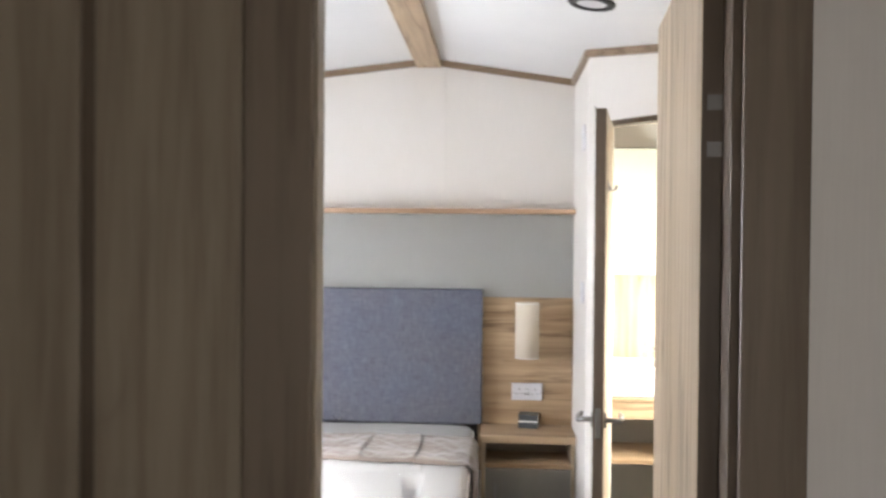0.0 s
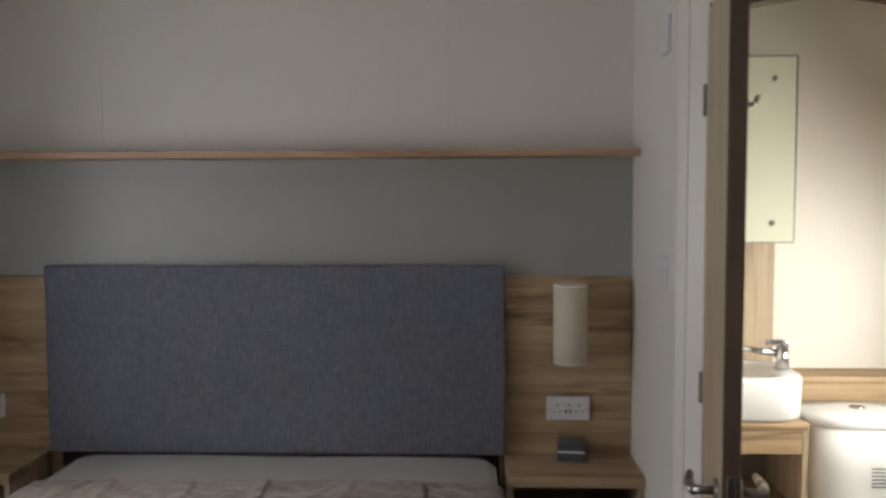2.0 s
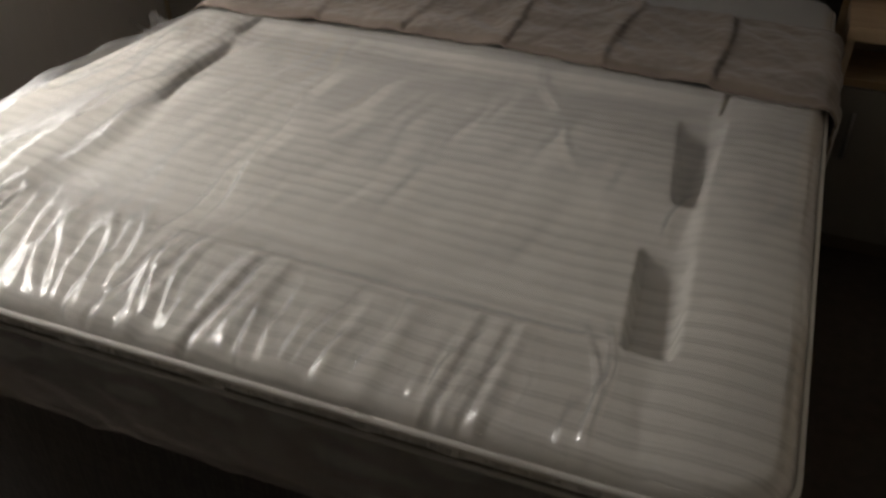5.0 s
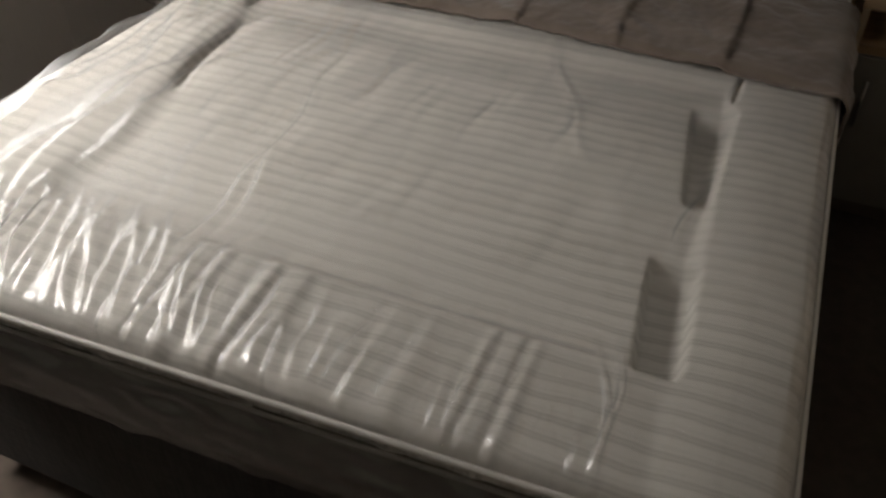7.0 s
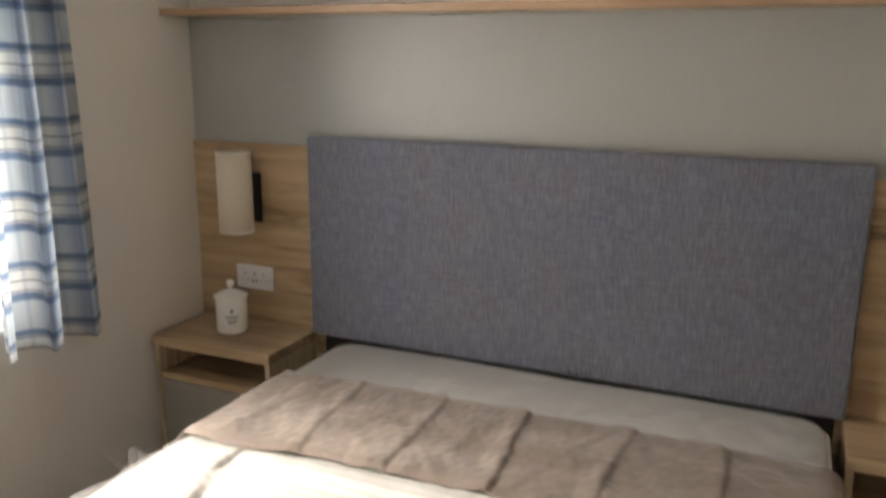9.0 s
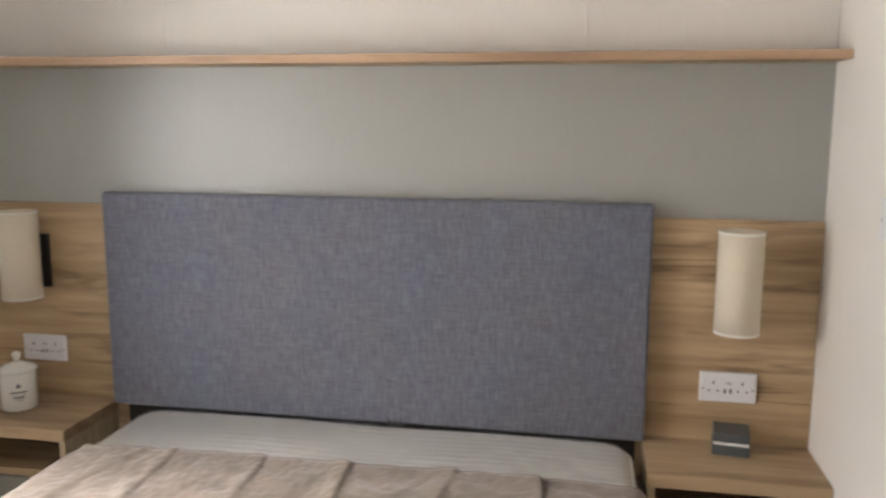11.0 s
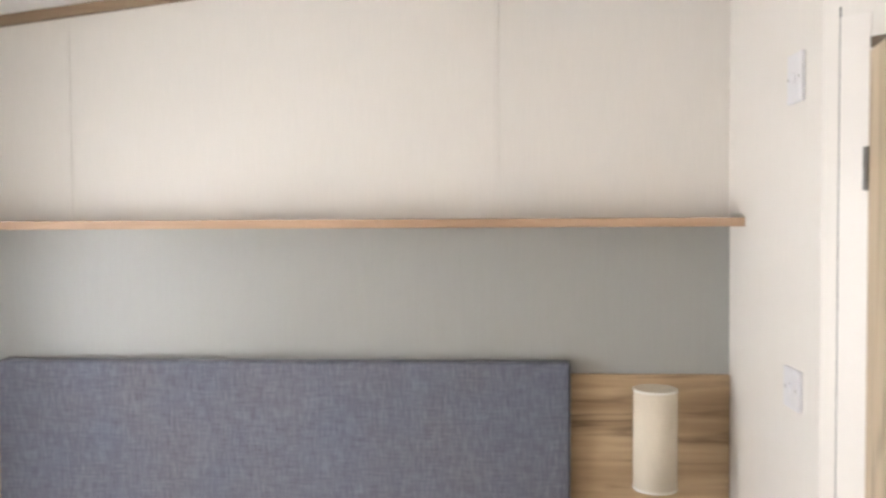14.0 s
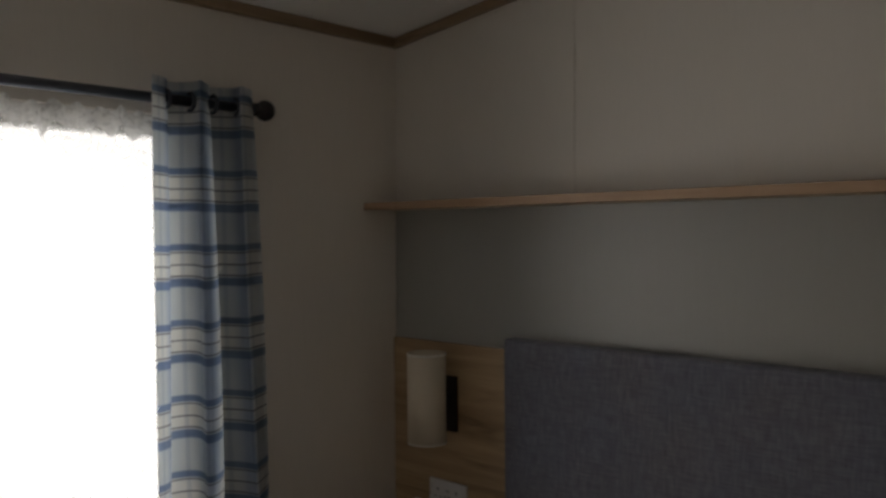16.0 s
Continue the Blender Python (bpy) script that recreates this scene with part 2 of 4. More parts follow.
def sheer(name, dense=0.6):
    m, nt, b = material(name)
    tr = nt.nodes.new("ShaderNodeBsdfTransparent")
    tl = nt.nodes.new("ShaderNodeBsdfTranslucent")
    tl.inputs["Color"].default_value = (0.92, 0.92, 0.92, 1)
    df = nt.nodes.new("ShaderNodeBsdfDiffuse")
    df.inputs["Color"].default_value = (0.9, 0.9, 0.9, 1)
    a = nt.nodes.new("ShaderNodeMixShader")
    a.inputs[0].default_value = 0.5
    nt.links.new(tl.outputs[0], a.inputs[1])
    nt.links.new(df.outputs[0], a.inputs[2])
    mx = nt.nodes.new("ShaderNodeMixShader")
    n = noise_tex(nt, mapped(nt, (30, 60, 60)), 1.0, 2.0)
    nt.links.new(calc(nt, "MINIMUM", calc(nt, "MULTIPLY", n, dense), 1.0), mx.inputs[0])
    nt.links.new(tr.outputs[0], mx.inputs[1])
    nt.links.new(a.outputs[0], mx.inputs[2])
    nt.links.new(mx.outputs[0], nt.nodes["Material Output"].inputs["Surface"])
    return m


def glass(name):
    m, nt, b = material(name)
    tr = nt.nodes.new("ShaderNodeBsdfTransparent")
    gl = nt.nodes.new("ShaderNodeBsdfGlossy")
    gl.inputs["Roughness"].default_value = 0.02
    mx = nt.nodes.new("ShaderNodeMixShader")
    mx.inputs[0].default_value = 0.06
    nt.links.new(tr.outputs[0], mx.inputs[1])
    nt.links.new(gl.outputs[0], mx.inputs[2])
    nt.links.new(mx.outputs[0], nt.nodes["Material Output"].inputs["Surface"])
    return m


def shade_cloth(name, color):
    m, nt, b = material(name)
    w = noise_tex(nt, mapped(nt, (500, 500, 60)), 1.0, 3.0)
    nt.links.new(mix(nt, 0.25, color, ramp(nt, w, [(0.3, (0.7, 0.7, 0.7)), (0.7, (1, 1, 1))]), "MULTIPLY"), b.inputs["Base Color"])
    b.inputs["Roughness"].default_value = 0.8
    b.inputs["Subsurface Weight"].default_value = 0.0
    bump(nt, b, w, 0.2, 0.0008)
    return m


OAK_L, OAK_M, OAK_D = (0.49, 0.355, 0.215), (0.335, 0.225, 0.125), (0.10, 0.058, 0.03)
MAT_OAK_X = wood("oak_laminate_x", OAK_L, OAK_M, OAK_D, "x", crack=0.6)
MAT_OAK_Y = wood("oak_laminate_y", OAK_L, OAK_M, OAK_D, "y")
MAT_OAK_TOP = wood("oak_laminate_top", (0.42, 0.30, 0.19), (0.30, 0.21, 0.125), OAK_D, "x", crack=0.35)
MAT_BAND = wood("oak_edge_band", (0.46, 0.335, 0.21), (0.38, 0.27, 0.165), OAK_D, "x", crack=0.1)
MAT_OAK_Z = wood("oak_laminate_z", (0.49, 0.39, 0.27), (0.40, 0.31, 0.20), OAK_D, "z", crack=0.5)
MAT_FRAME = wood("oak_door_frame", (0.32, 0.265, 0.195), (0.27, 0.22, 0.158), (0.14, 0.10, 0.07), "z", crack=0.2)
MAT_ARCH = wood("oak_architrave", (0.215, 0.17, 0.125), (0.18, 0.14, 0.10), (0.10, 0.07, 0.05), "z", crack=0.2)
# oak darkened to carry the shade on door edges and reveals
MAT_OAK_SHADED = wood("oak_shaded", (0.135, 0.10, 0.07), (0.105, 0.078, 0.053), (0.1, 0.06, 0.03), "z", crack=0.2)
MAT_TRIM_X = wood("oak_trim_x", (0.30, 0.215, 0.14), (0.23, 0.16, 0.10), (0.08, 0.05, 0.03), "x")
MAT_TRIM_Y = wood("oak_trim_y", (0.30, 0.215, 0.14), (0.23, 0.16, 0.10), (0.08, 0.05, 0.03), "y")
MAT_LIP = wood("oak_lipping", (0.47, 0.32, 0.21), (0.38, 0.25, 0.16), (0.2, 0.12, 0.07), "x", crack=0.2)
MAT_BEAM = wood("oak_beam", (0.50, 0.38, 0.25), (0.38, 0.27, 0.17), (0.1, 0.06, 0.03), "y")
MAT_WALL = wallpaper("cream_wallboard", (0.76, 0.72, 0.672))
MAT_WALL_E = wallpaper("cream_bathroom_board", (0.80, 0.755, 0.67))
MAT_WHITE = plain("white_satin_paint", (0.76, 0.72, 0.68), 0.4, 0.03)
MAT_CEIL = plain("white_ceiling_board", (0.82, 0.82, 0.82), 0.7, 0.03, 2.0)
MAT_GREY = wallpaper("sage_grey_wallboard", (0.325, 0.325, 0.305), 0.45)
MAT_GREY.node_tree.nodes["Principled BSDF"].inputs["Specular IOR Level"].default_value = 0.8
MAT_LINEN = woven("blue_grey_linen", (0.106, 0.109, 0.136), (0.174, 0.180, 0.216))
MAT_VELVET = velvet("taupe_velvet", (0.135, 0.102, 0.080), (0.21, 0.166, 0.135))
MAT_TICK = striped_ticking("striped_ticking")
MAT_PIPING = plain("white_piping", (0.72, 0.70, 0.66), 0.6)
# border cloth, its colour deepened for the unlit foot of the mattress
MAT_BORDER = woven("grey_beige_border_shaded", (0.105, 0.096, 0.084), (0.16, 0.148, 0.13), 300.0)
MAT_TAPE = plain("grey_edge_tape", (0.34, 0.32, 0.29), 0.6)
MAT_POLY = polythene("clear_polythene")
MAT_BASE = woven("dark_divan_cloth", (0.018, 0.014, 0.012), (0.04, 0.033, 0.028), 300.0)
MAT_FLOOR = plain("dark_brown_carpet", (0.085, 0.066, 0.052), 0.95, 0.15, 30.0, 500.0, 0.6)
MAT_TILE = plain("grey_vinyl_floor", (0.30, 0.27, 0.23), 0.5, 0.12, 8.0)
MAT_PLAID = plaid("blue_plaid_cloth")
MAT_SHEER = sheer("white_net")
MAT_HEADER = sheer("net_header", 1.75)
MAT_GLASS = glass("clear_glass")
MAT_SHADE = shade_cloth("cream_lampshade_cloth", (0.68, 0.60, 0.48))
MAT_SHADE_IN = plain("white_shade_lining", (0.75, 0.72, 0.66), 0.7)
MAT_BLACK = plain("dark_bronze_metal", (0.035, 0.03, 0.03), 0.4, 0.1, relief=0.02, metal=0.6)
MAT_ROD = plain("gunmetal_rod", (0.12, 0.13, 0.16), 0.32, 0.08, relief=0.02, metal=0.8)
MAT_CHROME = plain("chrome", (0.75, 0.75, 0.76), 0.12, 0.03, relief=0.0, metal=1.0)
MAT_STEEL = plain("brushed_steel", (0.30, 0.285, 0.27), 0.33, 0.08, relief=0.04, metal=1.0)
MAT_HINGE = plain("dull_hinge_steel", (0.20, 0.19, 0.18), 0.5, 0.1, relief=0.04, metal=0.9)
MAT_PLASTIC = plain("white_plastic", (0.70, 0.69, 0.71), 0.3, 0.02, relief=0.0)
MAT_SLOT = plain("black_slot", (0.02, 0.02, 0.02), 0.6, 0.05, relief=0.0)
MAT_CERAMIC = plain("white_glazed_ceramic", (0.82, 0.81, 0.78), 0.15, 0.02, relief=0.0)
MAT_TEXT = plain("grey_print", (0.16, 0.16, 0.18), 0.6, 0.05, relief=0.0)
MAT_BOX = plain("slate_grey_lacquer", (0.065, 0.07, 0.075), 0.35, 0.1, relief=0.02)
MAT_SILVER = plain("silver_band", (0.78, 0.78, 0.77), 0.3, 0.03, relief=0.0)
MAT_DRAWER = plain("grey_beige_front", (0.24, 0.225, 0.195), 0.45, 0.04)
# the yellowish tint puts the reflected warm room into the base colour
MAT_GLOSS = plain("pale_gloss_panel", (0.72, 0.72, 0.57), 0.12, 0.02, relief=0.0)
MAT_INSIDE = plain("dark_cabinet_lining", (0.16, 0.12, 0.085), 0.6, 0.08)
MAT_UPVC = plain("white_window_plastic", (0.82, 0.82, 0.82), 0.3, 0.02, relief=0.0)
MAT_OUTSIDE = plain("cream_cladding", (0.62, 0.60, 0.54), 0.6, 0.06)
MAT_GRASS = plain("grass_ground", (0.07, 0.11, 0.035), 0.95, 0.35, 0.8, 40.0, 0.6)


# ---- builders ----
def block(bm, x0, x1, y0, y1, z0, z1, bevel=0.0, seg=2):
    vs = [bm.verts.new((x, y, z)) for z in (z0, z1) for x, y in ((x0, y0), (x1, y0), (x1, y1), (x0, y1))]
    fs = [bm.faces.new([vs[i] for i in f]) for f in ((3, 2, 1, 0), (4, 5, 6, 7), (0, 1, 5, 4), (1, 2, 6, 5), (2, 3, 7, 6), (3, 0, 4, 7))]
    if bevel:
        es = list({e for f in fs for e in f.edges})
        bmesh.ops.bevel(bm, geom=es, offset=bevel, segments=seg, affect="EDGES", profile=0.5)
    return bm


def prism(bm, corners, lows, tops):
    """Upright four-sided body over the plan corners (counter-clockwise), each with its own foot and top."""
    lo = [bm.verts.new((x, y, z)) for (x, y), z in zip(corners, lows)]
    hi = [bm.verts.new((x, y, z)) for (x, y), z in zip(corners, tops)]
    bm.faces.new(lo[::-1])
    bm.faces.new(hi)
    for i in range(4):
        j = (i + 1) % 4
        bm.faces.new((lo[i], lo[j], hi[j], hi[i]))
    return bm


def tube(bm, a, b, r, seg=20, r2=None, caps=True):
    a, b = Vector(a), Vector(b)
    q = (b - a).to_track_quat("Z", "Y").to_matrix().to_4x4()
    m = Matrix.Translation((a + b) / 2) @ q
    bmesh.ops.create_cone(bm, cap_ends=caps, cap_tris=False, segments=seg, radius1=r, radius2=r if r2 is None else r2, depth=(b - a).length, matrix=m)
    return bm


def lathe(bm, centre, profile, seg=32):
    """Turned body about a vertical axis; profile rows (radius, height)."""
    cx, cy, cz = centre
    rings = []
    for r, h in profile:
        rings.append([bm.verts.new((cx + r * math.cos(2 * math.pi * k / seg), cy + r * math.sin(2 * math.pi * k / seg), cz + h)) for k in range(seg)])
    for p, q in zip(rings, rings[1:]):
        for k in range(seg):
            j = (k + 1) % seg
            bm.faces.new((p[k], p[j], q[j], q[k]))
    bm.faces.new(rings[0][::-1])
    bm.faces.new(rings[-1])
    return bm


def sheet(bm, fn, nu, nv, uv=None):
    """Grid surface: fn(u, v) with u, v in 0..1 gives a place."""
    g = [[bm.verts.new(fn(i / nu, j / nv)) for j in range(nv + 1)] for i in range(nu + 1)]
    layer = bm.loops.layers.uv.new("UVMap") if uv else None
    for i in range(nu):
        for j in range(nv):
            f = bm.faces.new((g[i][j], g[i + 1][j], g[i + 1][j + 1], g[i][j + 1]))
            if uv:
                for lp, (a, c) in zip(f.loops, ((i, j), (i + 1, j), (i + 1, j + 1), (i, j + 1))):
                    lp[layer].uv = uv(a / nu, c / nv)
    return g


def linked(name, bm, mat, smooth=False):
    me = bpy.data.meshes.new(name)
    bm.normal_update()
    bm.to_mesh(me)
    bm.free()
    me.materials.append(mat)
    if smooth:
        me.polygons.foreach_set("use_smooth", [True] * len(me.polygons))
    return new(name, me)


def part(name, bm, mat, parent, label="", smooth=False):
    ob = linked(name, bm, mat, smooth)
    ob.parent = parent
    if parent.data is None:
        ob.matrix_parent_inverse = Matrix.Translation(-parent.location)
    if label:
        ob["label"] = label
    return ob


def thing(name, at, label, category, group="", kind=""):
    ob = new(name)
    ob.location = at
    ob.empty_display_size = 0.05
    return tagged(ob, label, category, group, kind)


def setting(name, bm, mat, label, category="structure", smooth=False):
    return tagged(linked(name, bm, mat, smooth), label, category, kind="structure")


def B():
    return bmesh.new()


# ---- plan ----
RIDGE_X, RIDGE_Z = 0.505, 2.385
X_LEFT, X_RIGHT, X_OUT = -1.282, 1.205, 2.20
Y_DOOR0, Y_DOOR1 = -2.775, -2.735
Y_HALL = -4.95
T = 0.05


def ceil_z(x):
    return RIDGE_Z - (0.1176 * (RIDGE_X - x) if x < RIDGE_X else 0.15 * (x - RIDGE_X))


def wall_x(bm, x0, x1, y0, y1, z0=0.0, top=None):
    """A wall piece standing between the plan's limits, up to the sloping ceiling unless a top is given."""
    cuts = [x0] + ([RIDGE_X] if x0 < RIDGE_X < x1 and top is None else []) + [x1]
    for a, c in zip(cuts, cuts[1:]):
        tops = [top] * 4 if top is not None else [ceil_z(v) for v in (a, c, c, a)]
        prism(bm, [(a, y0), (c, y0), (c, y1), (a, y1)], [z0] * 4, tops)
    return bm


# ---- structure ----
setting("ground", block(B(), -3000, 3000, -3000, 3000, -0.75, -0.70), MAT_GRASS, "mown grass ground outside the holiday home", "ground")
back_m, back_nt, back_b = material("bright_overcast_distance")
back_b.inputs["Base Color"].default_value = (0.8, 0.8, 0.8, 1)
back_b.inputs["Emission Color"].default_value = (0.97, 0.985, 1.0, 1)
back_b.inputs["Emission Strength"].default_value = 20.0
setting("backdrop", block(B(), -3.4, -3.3, -6.0, 3.5, -0.7, 5.0), back_m, "bright overcast distance outside the window", "backdrop")
setting("floor", block(B(), X_LEFT - 0.1, X_OUT + 0.1, Y_HALL - 0.1, 0.1, -0.06, 0.0), MAT_FLOOR, "dark brown short-pile carpet floor", "floor")

bm = B()
for a, c in ((X_LEFT - 0.1, RIDGE_X), (RIDGE_X, X_OUT + 0.1)):
    prism(bm, [(a, Y_HALL - 0.1), (c, Y_HALL - 0.1), (c, 0.1), (a, 0.1)], [ceil_z(v) for v in (a, c, c, a)], [ceil_z(v) + 0.07 for v in (a, c, c, a)])
setting("ceiling", bm, MAT_CEIL, "white vaulted ceiling boards sloping to both sides", "ceiling")

bm = B()
wall_x(bm, X_LEFT - 0.1, X_OUT + 0.1, 0.0, 0.1)
setting("wall_north", bm, MAT_WALL, "cream textured wallboard behind the headboard", "wall")

# window wall with its opening
WY0, WY1, WZ0, WZ1 = -2.0, -0.70, 0.80, 1.86
bm = B()
xl = X_LEFT - 0.1
zt = ceil_z(X_LEFT)
block(bm, xl, X_LEFT, WY1, 0.0, 0, zt)
block(bm, xl, X_LEFT, Y_HALL - 0.1, WY0, 0, zt)
block(bm, xl, X_LEFT, WY0, WY1, 0, WZ0)
block(bm, xl, X_LEFT, WY0, WY1, WZ1, zt)
setting("wall_west", bm, MAT_WALL, "cream wallboard around the bedroom window", "wall")

# wall beside the bed, then the angled wall with the ensuite doorway
DX, DY = math.sqrt(0.5), -math.sqrt(0.5)
CX, CY = X_RIGHT, -0.61


def along(d, off=0.0):
    """Plan point d metres along the angled wall from its corner, off metres behind its bedroom face."""
    return (CX + DX * d - DY * off, CY + DY * d + DX * off)


def diagonal(bm, d0, d1, off0, off1, z0, z1=None):
    c = [along(d0, off0), along(d1, off0), along(d1, off1), along(d0, off1)]
    return prism(bm, c, [z0] * 4, [ceil_z(p[0]) if z1 is None else z1 for p in c])


bm = B()
block(bm, X_RIGHT, X_RIGHT + T, CY, 0.0, 0, ceil_z(X_RIGHT))
setting("wall_east", bm, MAT_WALL, "cream wallboard beside the bed", "wall")
D0, D1, D2 = 0.075, 0.555, 0.655
bm = B()
diagonal(bm, 0.0, D0 - 0.042, 0.0, T, 0)
diagonal(bm, D0 - 0.042, D1 + 0.03, 0.0, T, 1.985)
diagonal(bm, D1 + 0.03, D2, 0.0, T, 0)
setting("wall_angled", bm, MAT_WALL, "cream wallboard around the angled ensuite doorway", "wall")
ex, ey = along(D2)
bm = B()
block(bm, ex, ex + T, Y_DOOR1, ey + 0.02, 0, ceil_z(ex + T))
setting("wall_wardrobe_side", bm, MAT_WALL, "plain cream wallboard", "wall")

# partition with the bedroom doorway
JX0, JX1, JZ = 0.578, 1.160, 1.985
bm = B()
wall_x(bm, X_LEFT, JX0 - 0.02, Y_DOOR0, Y_DOOR1)
wall_x(bm, JX0 - 0.02, JX1 + 0.02, Y_DOOR0, Y_DOOR1, JZ + 0.02)
wall_x(bm, JX1 + 0.02, ex + T, Y_DOOR0, Y_DOOR1)
setting("wall_south", bm, MAT_WALL, "cream partition with the bedroom doorway", "wall")

# hall and outer walls
bm = B()
block(bm, 1.62, 1.67, Y_HALL, Y_DOOR0, 0, ceil_z(1.67))
setting("wall_hall_east", bm, MAT_WALL, "cream hall wallboard", "wall")
bm = B()
block(bm, -0.05, 0.0, Y_HALL, Y_DOOR0, 0, ceil_z(-0.05))
setting("wall_hall_west", bm, MAT_WALL, "cream hall wallboard", "wall")
# unseen end wall, opened so that daylight can reach the hall
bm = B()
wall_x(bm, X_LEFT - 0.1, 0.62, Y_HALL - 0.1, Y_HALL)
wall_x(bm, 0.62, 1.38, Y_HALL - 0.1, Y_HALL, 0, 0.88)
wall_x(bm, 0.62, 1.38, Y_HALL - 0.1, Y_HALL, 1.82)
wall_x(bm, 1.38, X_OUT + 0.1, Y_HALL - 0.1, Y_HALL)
setting("wall_hall_end", bm, MAT_WALL, "cream hall end wall with the added, unseen window", "wall")
EY0, EY1, EZ0, EZ1 = -1.02, -0.42, 0.95, 1.50
bm = B()
zt = ceil_z(X_OUT)
block(bm, X_OUT, X_OUT + 0.1, EY1, 0.0, 0, zt)
block(bm, X_OUT, X_OUT + 0.1, Y_HALL - 0.1, EY0, 0, zt)
block(bm, X_OUT, X_OUT + 0.1, EY0, EY1, 0, EZ0)
block(bm, X_OUT, X_OUT + 0.1, EY0, EY1, EZ1, zt)
setting("wall_outer_east", bm, MAT_WALL_E, "cream bathroom wallboard around a small window", "wall")
bm = B()
wall_x(bm, ex + T, X_OUT, -1.62, -1.57)
setting("wall_ensuite_south", bm, MAT_WALL_E, "cream bathroom wallboard", "wall")
bm = B()
wall_x(bm, X_RIGHT + T, X_OUT, -0.012, 0.0)
setting("wall_ensuite_north", bm, MAT_WALL_E, "cream bathroom wallboard behind the basin", "wall")

# lower wall finishes behind the bed
setting("wall_panel_grey", block(B(), X_LEFT, X_RIGHT, -0.006, 0.0, 0.55, 1.634), MAT_GREY, "sage grey panel between shelf and headboard", "wall panel")
for n, (a, c) in (("wood_panel_1", (0.60, X_RIGHT)), ("wood_panel_2", (X_LEFT, -0.60))):
    setting(n, block(B(), a, c, -0.020, -0.006, 0.40, 1.235, 0.0015, 1), MAT_OAK_X, "oak laminate wall panel with running grain behind the bedside", "wall panel")

# joints of the wallboards
strips = thing("joint_strips", (0, 0, 1.66), "slim cream cover strips over the wallboard joints", "trim", kind="structure")
for x in (0.581, -0.615):
    part("strip", block(B(), x - 0.008, x + 0.008, -0.0024, 0.0, 1.656, ceil_z(x) - 0.02, 0.001, 1), MAT_WALL, strips)
part("strip", block(B(), X_LEFT, X_LEFT + 0.003, -0.733, -0.717, 0, 0.785, 0.001, 1), MAT_WALL, strips)

part("joint_gap", diagonal(B(), 0.0305, 0.0335, -0.0012, 0.0, 0.0, 2.05), MAT_SLOT, strips, "dark open joint beside the door frame")

# ceiling edge trim and ridge beam
trim = thing("trim", (0, 0, 2.2), "brown oak-effect strips where walls meet the ceiling", "trim", kind="structure")


def trim_run(name, p, q, off, mat, h=0.030):
    (x0, y0), (x1, y1) = p, q
    ox, oy = off
    c = [(x0, y0), (x1, y1), (x1 + ox, y1 + oy), (x0 + ox, y0 + oy)]
    part(name, prism(B(), c, [ceil_z(v[0]) - h for v in c], [ceil_z(v[0]) - 0.001 for v in c]), mat, trim)


trim_run("strip", (X_LEFT, -0.018), (RIDGE_X, -0.018), (0, 0.0178), MAT_TRIM_X)
trim_run("strip", (RIDGE_X, -0.018), (X_RIGHT, -0.018), (0, 0.0178), MAT_TRIM_X)
trim_run("strip", (X_LEFT + 0.018, -0.019), (X_LEFT + 0.018, Y_DOOR1), (-0.0178, 0), MAT_TRIM_Y)
trim_run("strip", (X_RIGHT, -0.019), (X_RIGHT, CY), (-0.018, 0), MAT_TRIM_Y)
a0, a1 = along(0.0, -0.018), along(D2, -0.018)
trim_run("strip", a0, a1, (0.0125, 0.0125), MAT_TRIM_X)
trim_run("strip", (X_RIGHT + T, -0.030), (X_OUT, -0.030), (0, 0.0178), MAT_TRIM_X)
trim_run("strip", (X_OUT - 0.018, -1.55), (X_OUT - 0.018, -0.031), (0.0178, 0), MAT_TRIM_Y)
bm = B()
prism(bm, [(0.447, Y_DOOR1 + 0.001), (0.563, Y_DOOR1 + 0.001), (0.563, -0.020), (0.447, -0.020)], [2.338] * 4, [ceil_z(0.447), ceil_z(0.563), ceil_z(0.563), ceil_z(0.447)])
setting("ridge_beam", bm, MAT_BEAM, "pale oak beam with knots along the ceiling ridge", "beam")


# recessed ceiling lamp
def downlight(x, y):
    z = ceil_z(x)
    ob = thing("ceiling_light", (x, y, z), "round recessed ceiling light with a dark metal rim", "ceiling light")
    slope = -0.15 if x > RIDGE_X else 0.1176
    ring = B()
    prof = [(0.050, -0.001), (0.052, -0.009), (0.074, -0.007), (0.078, 0.002)]
    rings = [[ring.verts.new((x + r * math.cos(k * math.pi / 18), y + r * math.sin(k * math.pi / 18), z + slope * r * math.cos(k * math.pi / 18) + h)) for k in range(36)] for r, h in prof]
    for p, q in zip(rings, rings[1:]):
        for k in range(36):
            ring.faces.new((p[k], q[k], q[(k + 1) % 36], p[(k + 1) % 36]))
    part("rim", ring, MAT_BLACK, ob, "dark metal rim", True)
    lens = B()
    lens.faces.new([lens.verts.new((x + 0.052 * math.cos(k * math.pi / 18), y + 0.052 * math.sin(k * math.pi / 18), z + slope * 0.052 * math.cos(k * math.pi / 18) - 0.003)) for k in range(36)][::-1])
    part("lens", lens, MAT_PLASTIC, ob, "frosted white lens")


downlight(1.14, -1.24)


